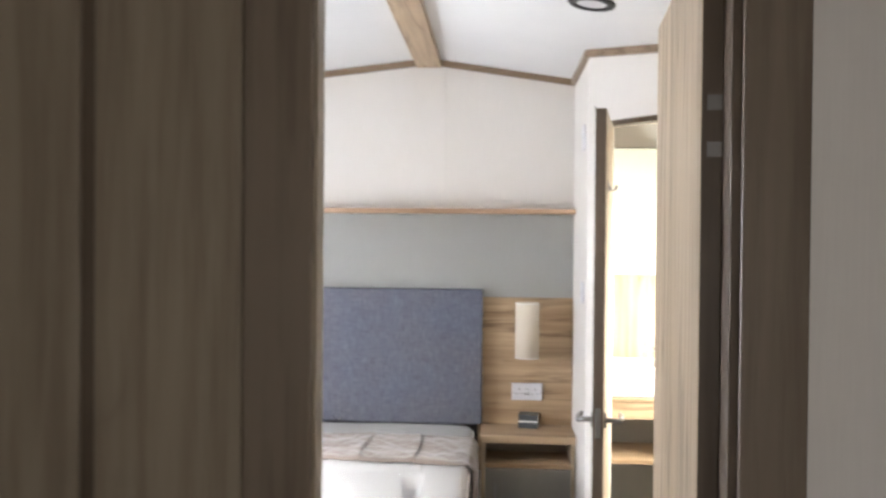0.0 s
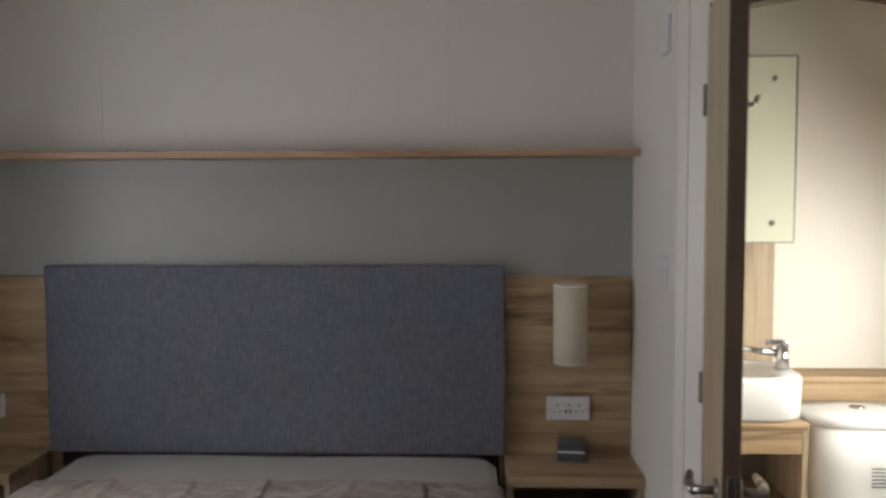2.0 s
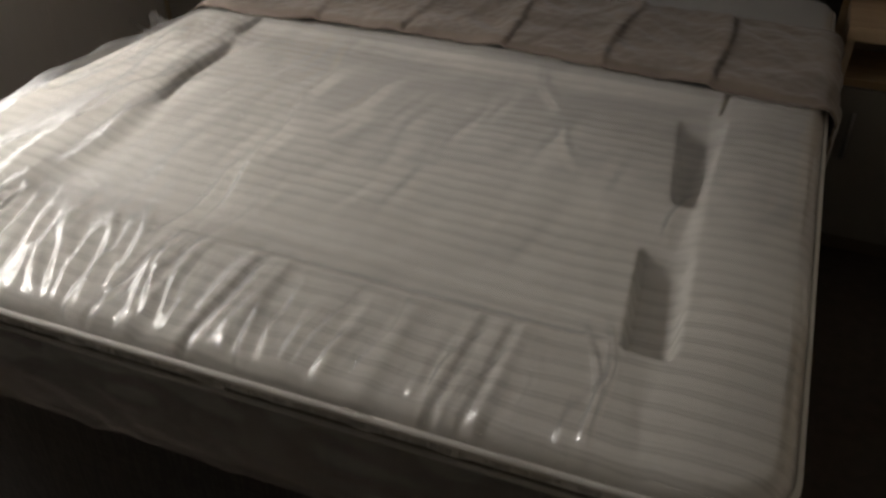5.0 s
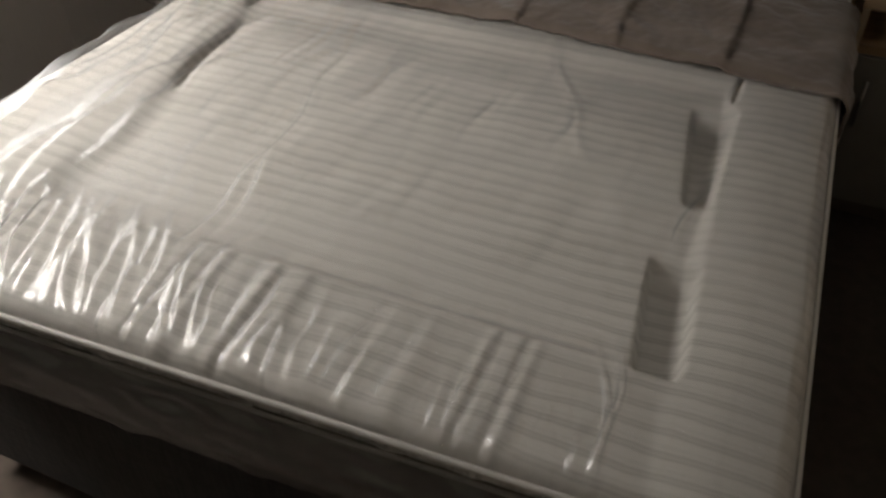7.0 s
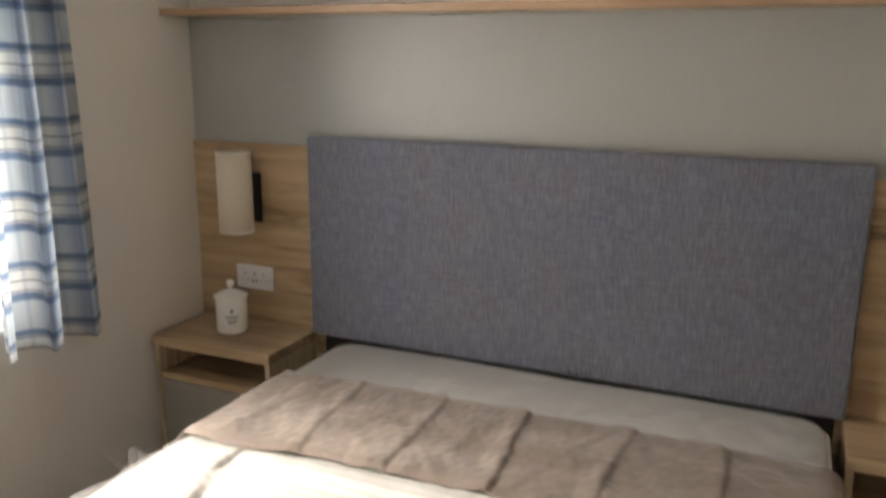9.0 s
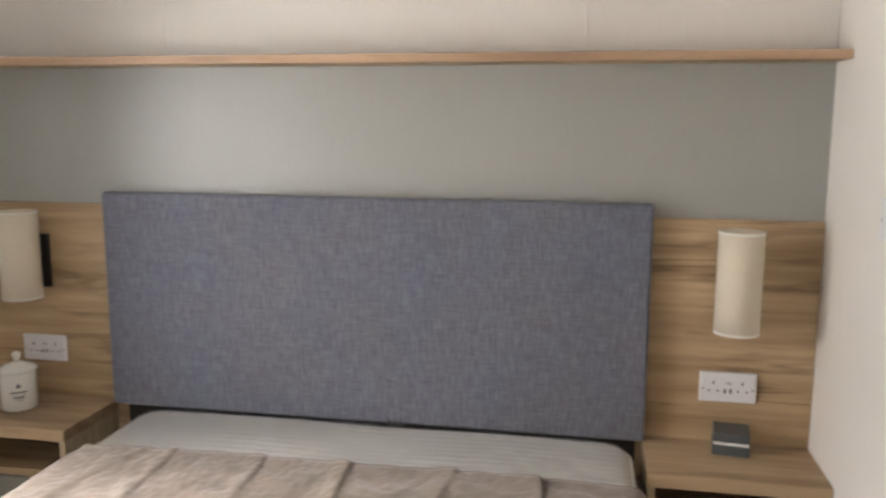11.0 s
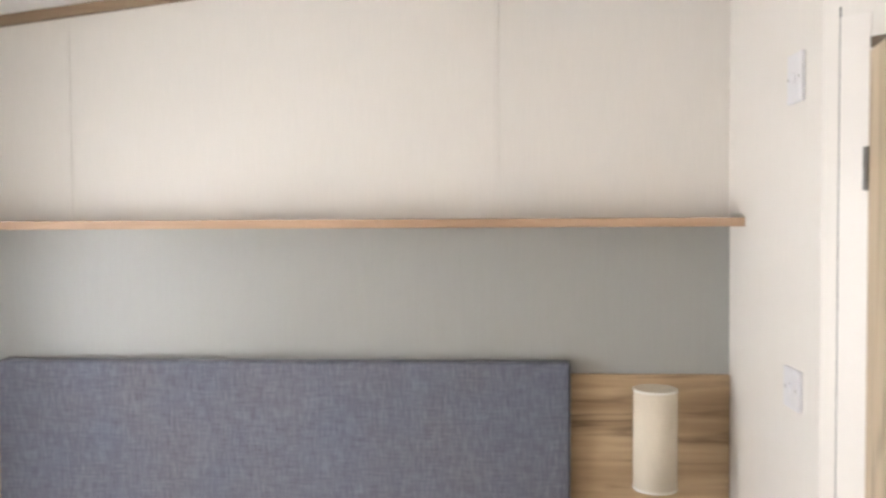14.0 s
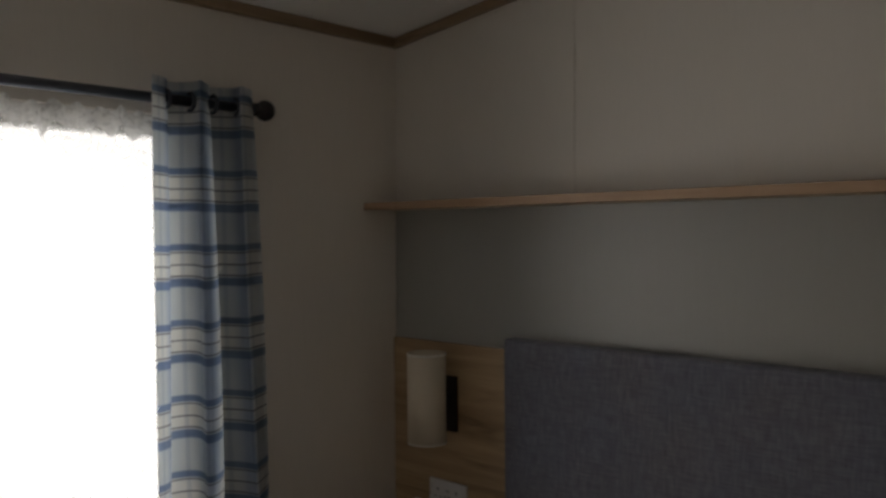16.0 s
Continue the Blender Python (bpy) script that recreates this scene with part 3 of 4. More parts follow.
# ---- window of the bedroom ----
def window(name, x0, x1, y0, y1, z0, z1, label):
    """White framed window in a wall that runs along y."""
    ob = thing(name, ((x0 + x1) / 2, (y0 + y1) / 2, z0), label, "window", kind="structure")
    f, xm = 0.05, (x0 + x1) / 2
    for a, c, d, e in ((y0, y0 + f, z0, z1), (y1 - f, y1, z0, z1), (y0 + f, y1 - f, z0, z0 + f), (y0 + f, y1 - f, z1 - f, z1)):
        part("window_frame", block(B(), xm - 0.03, xm + 0.03, a, c, d, e, 0.004), MAT_UPVC, ob)
    pane = part("pane", block(B(), xm - 0.006, xm - 0.002, y0 + f, y1 - f, z0 + f, z1 - f), MAT_GLASS, ob)
    pane.visible_shadow = False
    return ob


window("window_1", X_LEFT - 0.1, X_LEFT, WY0, WY1, WZ0, WZ1, "white plastic framed window, bright with daylight")
window("window_2", X_OUT, X_OUT + 0.1, EY0, EY1, EZ0, EZ1, "small white framed bathroom window")
# unseen window, added to bring light into the hall from behind
w3 = thing("window_hall_added", (1.0, Y_HALL - 0.05, 0.88), "unseen white framed window added to light the hall", "window", kind="structure")
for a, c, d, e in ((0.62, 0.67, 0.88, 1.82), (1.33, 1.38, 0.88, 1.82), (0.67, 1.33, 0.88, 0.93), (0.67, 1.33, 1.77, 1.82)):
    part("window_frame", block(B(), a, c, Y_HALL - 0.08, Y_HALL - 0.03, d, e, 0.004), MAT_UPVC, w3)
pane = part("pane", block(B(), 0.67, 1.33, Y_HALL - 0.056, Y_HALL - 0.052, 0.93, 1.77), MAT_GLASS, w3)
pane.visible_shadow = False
part("window_sill", block(B(), X_LEFT - 0.02, X_LEFT + 0.012, WY0 - 0.02, WY1 + 0.02, WZ0 - 0.012, WZ0 + 0.004, 0.003), MAT_UPVC, bpy.data.objects["window_1"])


# ---- bedroom doorway and door ----
frame_b = thing("door_frame_1", (JX0, Y_DOOR0, 0), "oak-effect lining and architrave of the bedroom doorway", "door frame", kind="structure")
part("jamb", block(B(), JX0 - 0.02, JX0, Y_DOOR0 - 0.004, Y_DOOR1 + 0.004, 0, JZ, 0.002), MAT_FRAME, frame_b)
# hinge-side reveal: its shade is put into the darker oak
part("jamb", block(B(), JX1, JX1 + 0.02, Y_DOOR0 - 0.004, Y_DOOR1 + 0.004, 0, JZ, 0.002), MAT_OAK_SHADED, frame_b)
part("head", block(B(), JX0 - 0.02, JX1 + 0.02, Y_DOOR0 - 0.004, Y_DOOR1 + 0.004, JZ, JZ + 0.02, 0.002), MAT_FRAME, frame_b)
for y0, y1 in ((Y_DOOR0 - 0.017, Y_DOOR0 - 0.0045), (Y_DOOR1 + 0.0045, Y_DOOR1 + 0.016)):
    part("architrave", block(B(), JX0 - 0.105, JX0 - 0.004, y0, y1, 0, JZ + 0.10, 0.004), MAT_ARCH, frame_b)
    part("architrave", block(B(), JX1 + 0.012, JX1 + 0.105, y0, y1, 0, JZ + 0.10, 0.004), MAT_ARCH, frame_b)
    part("architrave", block(B(), JX0 - 0.004, JX1 + 0.012, y0, y1, JZ + 0.012, JZ + 0.10, 0.004), MAT_FRAME, frame_b)
for a, c in ((0.252, JX0 - 0.107), (0.002, 0.230)):
    setting("hall_panel_%d" % (1 if a > 0.1 else 2), block(B(), a, c, Y_DOOR0 - 0.013, Y_DOOR0, 0, 2.2, 0.004), MAT_FRAME, "grey-brown oak-effect hall panel", "wall panel")
setting("hall_panel_groove", block(B(), 0.230, 0.252, Y_DOOR0 - 0.006, Y_DOOR0, 0, 2.2), MAT_OAK_SHADED, "recessed strip between two hall panels", "wall panel")


def lever(bm, base, out, side, length=0.105):
    """Lever handle on a rose: out is the way off the door, side the way the lever points."""
    base, out, side = Vector(base), Vector(out).normalized(), Vector(side).normalized()
    tube(bm, base, base + out * 0.008, 0.026, 24)
    tube(bm, base + out * 0.008, base + out * 0.05, 0.0095, 16)
    e = base + out * 0.05
    pts = [e - side * 0.008, e + side * length * 0.4 + out * 0.006, e + side * length * 0.8 + out * 0.002, e + side * length]
    for k, (p, q) in enumerate(zip(pts, pts[1:])):
        tube(bm, p, q, 0.0105 - 0.001 * k, 14, 0.0095 - 0.001 * k)
    bmesh.ops.create_icosphere(bm, subdivisions=2, radius=0.0095, matrix=Matrix.Translation(e))
    return bm


def slab_door(name, hinge, end, thick, height, label, handle_z, hinge_zs, face_mat, knuckle_side):
    """Door leaf from the hinge line to its free end in plan; its thickness lies to the left of that direction."""
    h, e = Vector((*hinge, 0)), Vector((*end, 0))
    d = (e - h).normalized()
    n = Vector((-d.y, d.x, 0))
    w = (e - h).length
    m = Matrix((d, n, (0, 0, 1))).transposed().to_4x4()
    m.translation = h
    ob = thing(name, hinge + (0.0,), label, "door", kind="structure")
    bm = block(B(), 0.003, w - 0.003, 0, thick, 0.008, height, 0.002)
    bm.transform(m)
    part("leaf", bm, face_mat, ob)
    # both ends of the leaf get their shade from the strip's dark colour
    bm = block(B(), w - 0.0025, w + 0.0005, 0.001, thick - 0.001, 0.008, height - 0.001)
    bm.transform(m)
    part("edge_strip", bm, MAT_OAK_SHADED, ob, "edge strip with shade in its colour")
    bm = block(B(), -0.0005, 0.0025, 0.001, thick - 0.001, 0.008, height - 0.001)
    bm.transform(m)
    part("edge_strip", bm, MAT_OAK_SHADED, ob, "edge strip with shade in its colour")
    for s, o in ((0.0, -1), (thick, 1)):
        bm = B()
        lever(bm, (w - 0.055, s, handle_z), (0, o, 0), (-1, 0, 0))
        bm.transform(m)
        part("door_handle", bm, MAT_STEEL, ob, "satin metal lever handle", True)
    bm = block(B(), w - 0.0004, w + 0.002, thick * 0.25, thick * 0.75, handle_z - 0.05, handle_z + 0.05, 0.001, 1)
    bm.transform(m)
    part("latch_plate", bm, MAT_STEEL, ob, "steel latch plate")
    for z in hinge_zs:
        bm = B()
        y = thick + 0.003 if knuckle_side > 0 else -0.003
        tube(bm, (-0.001, y, z - 0.04), (-0.001, y, z + 0.04), 0.006, 12)
        for k in (-0.034, 0.034):
            block(bm, -0.0025, 0.001, 0.006, thick - 0.008, z + k - 0.011, z + k + 0.011)
        bm.transform(m)
        part("hinge", bm, MAT_HINGE, ob, "steel butt hinge")
    return ob, m, w


slab_door("door_1", (1.167, -2.729), (1.211, -2.175), 0.036, 1.965, "open oak-effect bedroom door", 0.93, (0.35, 1.68), MAT_OAK_Z, -1)

# ---- ensuite doorway and door ----
frame_e = thing("door_frame_2", (*along(D0), 0), "oak-effect lining of the angled ensuite doorway", "door frame", kind="structure")
part("jamb", diagonal(B(), D0 - 0.042, D0 + 0.012, -0.003, T + 0.004, 0, 2.03), MAT_WHITE, frame_e, "white hinge-side lining")
part("jamb", diagonal(B(), D1, D1 + 0.03, -0.004, T + 0.004, 0, 1.965), MAT_FRAME, frame_e)
part("head", diagonal(B(), D0 + 0.0125, D1 + 0.03, -0.004, T + 0.004, 1.965, 1.985), MAT_OAK_SHADED, frame_e)
part("architrave", diagonal(B(), D1 + 0.012, D2 - 0.004, -0.016, -0.0045, 0, 2.03), MAT_FRAME, frame_e)
part("strike_plate", diagonal(B(), D1 - 0.002, D1 + 0.0, 0.01, 0.035, 0.84, 0.94), MAT_STEEL, frame_e, "steel strike plate")
ens, em, ew = slab_door("door_2", (1.258, -0.684), (1.166, -1.163), 0.037, 1.958, "oak-effect ensuite door standing wide open", 0.895, (1.012, 1.742, 0.30), MAT_OAK_Z, -1)
bm = B()
tube(bm, (ew - 0.10, 0.037, 1.70), (ew - 0.10, 0.042, 1.70), 0.018, 16)
for s in (-1, 1):
    pts = [(ew - 0.10, 0.042, 1.70), (ew - 0.10 + s * 0.008, 0.052, 1.685), (ew - 0.10 + s * 0.012, 0.064, 1.690), (ew - 0.10 + s * 0.014, 0.068, 1.705)]
    for p, q in zip(pts, pts[1:]):
        tube(bm, p, q, 0.004, 10)
bm.transform(em)
tagged(linked("coat_hook", bm, MAT_CHROME, True), "chrome double coat hook on the ensuite door", "hook")


# ---- switches and sockets ----
def plate_on_x(x, y0, y1, z0, z1, label, category, rockers):
    """White plate on a wall that faces -x."""
    ob = thing("light_switch", (x, (y0 + y1) / 2, z0), label, category)
    part("plate", block(B(), x - 0.010, x, y0, y1, z0, z1, 0.0025), MAT_PLASTIC, ob)
    ym, zm = (y0 + y1) / 2, (z0 + z1) / 2
    for k in rockers:
        part("rocker", block(B(), x - 0.014, x - 0.009, ym + k - 0.006, ym + k + 0.006, zm - 0.011, zm + 0.011, 0.0015), MAT_PLASTIC, ob)
    for s in (-0.03, 0.03):
        part("screw", tube(B(), (x - 0.0106, ym + s, zm), (x - 0.009, ym + s, zm), 0.003, 10), MAT_STEEL, ob)


plate_on_x(X_RIGHT, -0.524, -0.438, 1.250, 1.336, "white plastic single light switch", "light switch", (0.0,))
plate_on_x(X_RIGHT, -0.524, -0.446, 1.892, 1.994, "white plastic isolator switch high on the wall", "light switch", (0.0,))


def double_socket(x0, z0, y):
    """British double socket with switches and two charging ports."""
    w, h = 0.146, 0.082
    ob = thing("wall_socket", (x0 + w / 2, y, z0), "white plastic double wall socket with charging ports", "socket", "bedside sockets")
    part("plate", block(B(), x0, x0 + w, y - 0.010, y, z0, z0 + h, 0.003), MAT_PLASTIC, ob)
    yf = y - 0.0106
    for cx in (x0 + 0.036, x0 + w - 0.036):
        for dx, dz, sw, sh in ((0, 0.012, 0.004, 0.009), (-0.011, -0.010, 0.0065, 0.004), (0.011, -0.010, 0.0065, 0.004)):
            part("pin_slot", block(B(), cx + dx - sw / 2, cx + dx + sw / 2, yf, yf + 0.001, z0 + h / 2 + dz - sh / 2, z0 + h / 2 + dz + sh / 2), MAT_SLOT, ob)
    for cx in (x0 + 0.009, x0 + w - 0.009):
        part("rocker", block(B(), cx - 0.0045, cx + 0.0045, yf - 0.003, yf + 0.001, z0 + h / 2 + 0.006, z0 + h / 2 + 0.022, 0.001, 1), MAT_PLASTIC, ob)
        part("screw", tube(B(), (cx, yf - 0.0004, z0 + h / 2 - 0.004), (cx, yf + 0.001, z0 + h / 2 - 0.004), 0.003, 10), MAT_STEEL, ob)
    for dx in (-0.0075, 0.0075):
        part("charging_port", block(B(), x0 + w / 2 + dx - 0.003, x0 + w / 2 + dx + 0.003, yf, yf + 0.001, z0 + h / 2 - 0.016, z0 + h / 2 - 0.004), MAT_SLOT, ob)
    for k in range(3):
        part("print_mark", block(B(), x0 + w / 2 - 0.008 + 0.006 * k, x0 + w / 2 - 0.004 + 0.006 * k, yf + 0.0002, yf + 0.001, z0 + h / 2 + 0.012 - 0.002 * k, z0 + h / 2 + 0.014 + 0.002 * (k % 2)), MAT_TEXT, ob)


double_socket(0.917, 0.744, -0.020)
double_socket(-1.120, 0.740, -0.020)


# ---- shelf ----
shelf = thing("shelf", (0, -0.07, 1.634), "long oak-effect wall shelf above the bed, empty", "shelf")
part("board", block(B(), X_LEFT + 0.001, X_RIGHT - 0.001, -0.1378, -0.0005, 1.634, 1.656, 0.0015), MAT_OAK_X, shelf)
part("lipping", block(B(), X_LEFT + 0.001, X_RIGHT - 0.001, -0.140, -0.138, 1.6335, 1.6565, 0.0008, 1), MAT_LIP, shelf, "pinkish oak edge lipping")

# ---- headboard ----
hb = thing("headboard", (-0.01, -0.05, 0.40), "tall padded headboard in blue-grey linen", "headboard")
bm = block(B(), -0.795, 0.776, -0.074, -0.0205, 0.631, 1.275, 0.010, 4)
part("padding", bm, MAT_LINEN, hb, smooth=True)
part("backing_board", block(B(), -0.775, 0.756, -0.0204, -0.0065, 0.40, 1.255), MAT_BASE, hb)


# ---- bedside lamps ----
def wall_lamp(cx):
    cy, z0, z1, r = -0.130, 0.962, 1.220, 0.055
    ob = thing("wall_lamp", (cx, cy, z0), "wall lamp with an upright cream fabric tube shade, unlit", "wall lamp", "bedside wall lamps")
    bm = B()
    rings = []
    for rr, z in ((r, z0), (r, z1), (r - 0.003, z1), (r - 0.003, z0)):
        rings.append([bm.verts.new((cx + rr * math.cos(k * math.pi / 24), cy + rr * math.sin(k * math.pi / 24), z)) for k in range(48)])
    for p, q in zip(rings, rings[1:] + rings[:1]):
        for k in range(48):
            bm.faces.new((p[k], p[(k + 1) % 48], q[(k + 1) % 48], q[k]))
    part("shade", bm, MAT_SHADE, ob, "cream fabric tube", True)
    for z in (z0 + 0.003, z1 - 0.003):
        bm = B()
        rr = [[bm.verts.new((cx + q * math.cos(k * math.pi / 24), cy + q * math.sin(k * math.pi / 24), z + h)) for k in range(48)] for q, h in ((r + 0.0008, -0.003), (r + 0.0008, 0.003))]
        for k in range(48):
            bm.faces.new((rr[0][k], rr[0][(k + 1) % 48], rr[1][(k + 1) % 48], rr[1][k]))
        part("hem", bm, MAT_SHADE_IN, ob, "pale hem band", True)
    part("back_plate", block(B(), cx - 0.022, cx + 0.022, -0.034, -0.020, 0.975, 1.140, 0.003), MAT_BLACK, ob, "dark metal back plate")
    part("arm", tube(B(), (cx, -0.036, 1.08), (cx, cy, 1.08), 0.008, 12), MAT_BLACK, ob)
    part("lamp_holder", tube(B(), (cx, cy, 1.02), (cx, cy, 1.09), 0.016, 16), MAT_PLASTIC, ob)
    part("bulb", lathe(B(), (cx, cy, 1.09), [(0.008, 0), (0.014, 0.02), (0.019, 0.045), (0.014, 0.062), (0.004, 0.07)], 20), MAT_PLASTIC, ob, "unlit white bulb", True)


wall_lamp(0.984)
wall_lamp(-1.030)


# ---- bedside cabinets ----
def bedside(x0, x1, y0, handle_left):
    zt, s = 0.628, 0.018
    ob = thing("bedside_cabinet", ((x0 + x1) / 2, -0.16, 0), "oak-effect bedside cabinet with an open niche and grey door", "bedside cabinet", "bedside cabinets")
    part("top", block(B(), x0, x1, y0, -0.0205, zt - 0.034, zt, 0.002), MAT_OAK_TOP, ob)
    part("edge_band", block(B(), x0 + 0.001, x1 - 0.001, y0 - 0.0012, y0 - 0.0002, zt - 0.033, zt - 0.0015), MAT_BAND, ob, "paler oak edge band")
    for a in (x0 + 0.003, x1 - 0.003 - s):
        part("side_panel", block(B(), a, a + s, y0 + 0.006, -0.0205, 0.0, zt - 0.0345, 0.001, 1), MAT_OAK_Z, ob)
    i0, i1 = x0 + 0.0035 + s, x1 - 0.0035 - s
    part("niche_floor", block(B(), i0, i1, y0 + 0.008, -0.0205, 0.480, 0.500, 0.001, 1), MAT_OAK_X, ob)
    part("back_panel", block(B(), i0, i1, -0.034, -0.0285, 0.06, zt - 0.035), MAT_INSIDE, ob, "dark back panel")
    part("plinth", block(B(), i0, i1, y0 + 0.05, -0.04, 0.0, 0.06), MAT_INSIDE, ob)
    door = part("door", block(B(), i0 + 0.002, i1 - 0.002, y0 + 0.006, y0 + 0.022, 0.064, 0.476, 0.0015), MAT_DRAWER, ob, "flat grey-beige door")
    hx = i0 + 0.045 if handle_left else i1 - 0.045
    bm = B()
    tube(bm, (hx, y0 - 0.016, 0.30), (hx, y0 - 0.016, 0.42), 0.005, 12)
    for z in (0.315, 0.405):
        tube(bm, (hx, y0 - 0.016, z), (hx, y0 + 0.006, z), 0.004, 10)
    part("handle", bm, MAT_STEEL, door, "slim metal bar handle", True)


bedside(0.773, X_RIGHT - 0.002, -0.266, True)
bedside(-1.266, -0.809, -0.292, False)

# ---- things on the bedside cabinets ----
box = thing("trinket_box", (0.997, -0.076, 0.628), "small slate grey box with a pale band on the cabinet", "box")
m = pose(0.997, -0.076, 0.6283, 0, 0, -7)
for n, z0, z1, g, bev, mt in (("base", 0.0, 0.028, 0.0, 0.0025, MAT_BOX), ("band", 0.0284, 0.0350, 0.0022, 0.0, MAT_SILVER), ("lid", 0.0354, 0.062, 0.001, 0.0025, MAT_BOX)):
    bm = block(B(), -0.046 + g, 0.046 - g, -0.042 + g, 0.042 - g, z0, z1, bev)
    bm.transform(m)
    part(n, bm, mt, box)

pot = thing("lidded_jar", (-1.055, -0.160, 0.628), "small white ceramic jar with a knobbed lid and print", "jar")
PC = (-1.055, -0.148, 0.6285)
part("body", lathe(B(), PC, [(0.0455, 0.0), (0.0490, 0.003), (0.0505, 0.010), (0.0505, 0.108), (0.0490, 0.113), (0.0470, 0.115)], 40), MAT_CERAMIC, pot, smooth=True)
lid = part("lid", lathe(B(), PC, [(0.0540, 0.1155), (0.0560, 0.119), (0.0545, 0.124), (0.0400, 0.131), (0.0230, 0.139), (0.0110, 0.143)], 40), MAT_CERAMIC, pot, smooth=True)
part("knob", lathe(B(), PC, [(0.0085, 0.1435), (0.0080, 0.150), (0.0125, 0.156), (0.0130, 0.166), (0.0095, 0.172), (0.0030, 0.1735)], 24), MAT_CERAMIC, lid, smooth=True)
d = (Vector((0.6, -2.2, 0)) - Vector((PC[0], PC[1], 0))).normalized()
sd = Vector((-d.y, d.x, 0))
for k, (w, z, h) in enumerate(((0.012, 0.074, 0.009), (0.006, 0.083, 0.004), (0.046, 0.058, 0.005), (0.036, 0.050, 0.002), (0.030, 0.042, 0.005), (0.022, 0.035, 0.002))):
    bm = B()

    def curved(u, v, w=w, z=z, h=h):
        a = (u - 0.5) * w / 0.0505
        p = Vector(PC) + (d * math.cos(a) + sd * math.sin(a)) * 0.0509
        return (p.x, p.y, PC[2] + z + v * h)

    sheet(bm, curved, 6, 1)
    part("print_bar", bm, MAT_TEXT, pot, "grey printed mark")


# ---- bed ----
MX0, MX1, MY0, MY1, MB = -0.678, 0.746, -1.845, -0.080, 0.488
MR, CR = 0.028, 0.075


def base_z(y):
    """The mattress top, a little lower towards the headboard."""
    return 0.633 + 0.0155 * (-y - 0.09)


def warped(x, y):
    """The mattress lies slightly askew: its foot slants and its window side draws in."""
    fy, fx = (MY1 - y) / (MY1 - MY0), (MX1 - x) / (MX1 - MX0)
    return x + 0.066 * fx * fy - 0.010 * (1 - fx) * (1 - fy), y + fy * (0.020 - 0.065 * fx)


def pulled(x, y):
    """Keeps a plan point inside the rounded outline; returns it with its distance from the edge."""
    ix = min(max(x, MX0 + CR), MX1 - CR)
    iy = min(max(y, MY0 + CR), MY1 - CR)
    dx, dy = x - ix, y - iy
    l = math.hypot(dx, dy)
    if dx and dy:
        k = max(abs(dx), abs(dy)) / l if l else 1
        dx, dy = dx * k, dy * k
        l = math.hypot(dx, dy)
    return ix + dx, iy + dy, min(x - MX0, MX1 - x, y - MY0, MY1 - y) if not (dx and dy) else CR - l


def smooth_step(a, b, x):
    t = min(max((x - a) / (b - a), 0), 1)
    return t * t * (3 - 2 * t)


def inside(v, lo, hi, soft):
    return smooth_step(lo - soft / 2, lo + soft / 2, v) * smooth_step(hi + soft / 2, hi - soft / 2, v)


def roll_edge(y):
    """Where the padded roll on the window side meets the middle panel."""
    return -0.476 + 0.16 * smooth_step(-0.85, -1.65, y) * 0.75 + 0.006 * math.sin(y * 17)


def side_edge(y):
    """Where the padded strip on the door side meets the middle panel."""
    return 0.566 + 0.030 * smooth_step(-0.95, -1.65, y) + 0.004 * math.sin(y * 23)


def foot_pucker(x, y):
    """Soft gathers of the cover between the foot seam and the edge."""
    seam = -1.650 + 0.03 * (x - 0.2)
    k = smooth_step(seam + 0.03, seam - 0.05, y) * smooth_step(0.50, 0.42, x)
    ph = 92 * x + 3.6 * math.sin(x * 17) + 1.9 * math.sin(x * 41 + 2) + 16 * (y + 1.75) * smooth_step(0.4, -0.3, x)
    size = 0.85 + 0.35 * math.sin(x * 13 + 1.0)
    return k * size * (0.0015 * math.sin(ph) + 0.0012 * math.sin(ph * 1.73 + 1.0 + 8 * y))


def top_height(x, y):
    """Quilted top: padded strips round a slightly lower middle, with two hollows on the door side."""
    z = base_z(y)
    re, se = roll_edge(y), side_edge(y)
    seam = -1.650 + 0.03 * (x - 0.2)
    mid = smooth_step(re - 0.035, re + 0.030, x) * smooth_step(se + 0.008, se - 0.02, x)
    mid *= smooth_step(seam - 0.008, seam + 0.016, y) * smooth_step(-0.845, -0.900, y)
    z -= 0.013 * mid
    # rounded crown of the roll on the window side, with its deep crease
    z += 0.010 * math.sin(math.pi * min(max((x + 0.68) / (re + 0.68), 0), 1)) * smooth_step(-0.84, -0.90, y)
    z -= 0.011 * inside(x, re + 0.002, re + 0.020, 0.014) * inside(y, -1.29, -1.00, 0.09)
    z -= 0.010 * smooth_step(0.010, 0.0, abs(x + 0.482)) * inside(y, -0.93, -0.835, 0.02)
    z -= 0.008 * smooth_step(0.012, 0.0, abs(y + 1.425 - 0.08 * (x + 0.4))) * inside(x, -0.56, -0.36, 0.05)
    # crown of the strip on the door side, notch and hollows
    z += 0.007 * math.sin(math.pi * min(max((x - se) / (0.735 - se), 0), 1)) * smooth_step(-0.83, -0.88, y)
    z -= 0.012 * smooth_step(0.008, 0.0, abs(x - 0.566)) * inside(y, -0.93, -0.815, 0.02)
    z -= 0.034 * inside(x, 0.506 + 0.13 * (-1.0 - y), 0.577, 0.010) * inside(y, -1.255, -0.985, 0.050)
    z -= 0.034 * inside(x, 0.525 + 0.105 * (-1.415 - y), 0.590 + 0.06 * (-1.415 - y), 0.008) * inside(y, -1.636, -1.424, 0.036)
    z += foot_pucker(x, y)
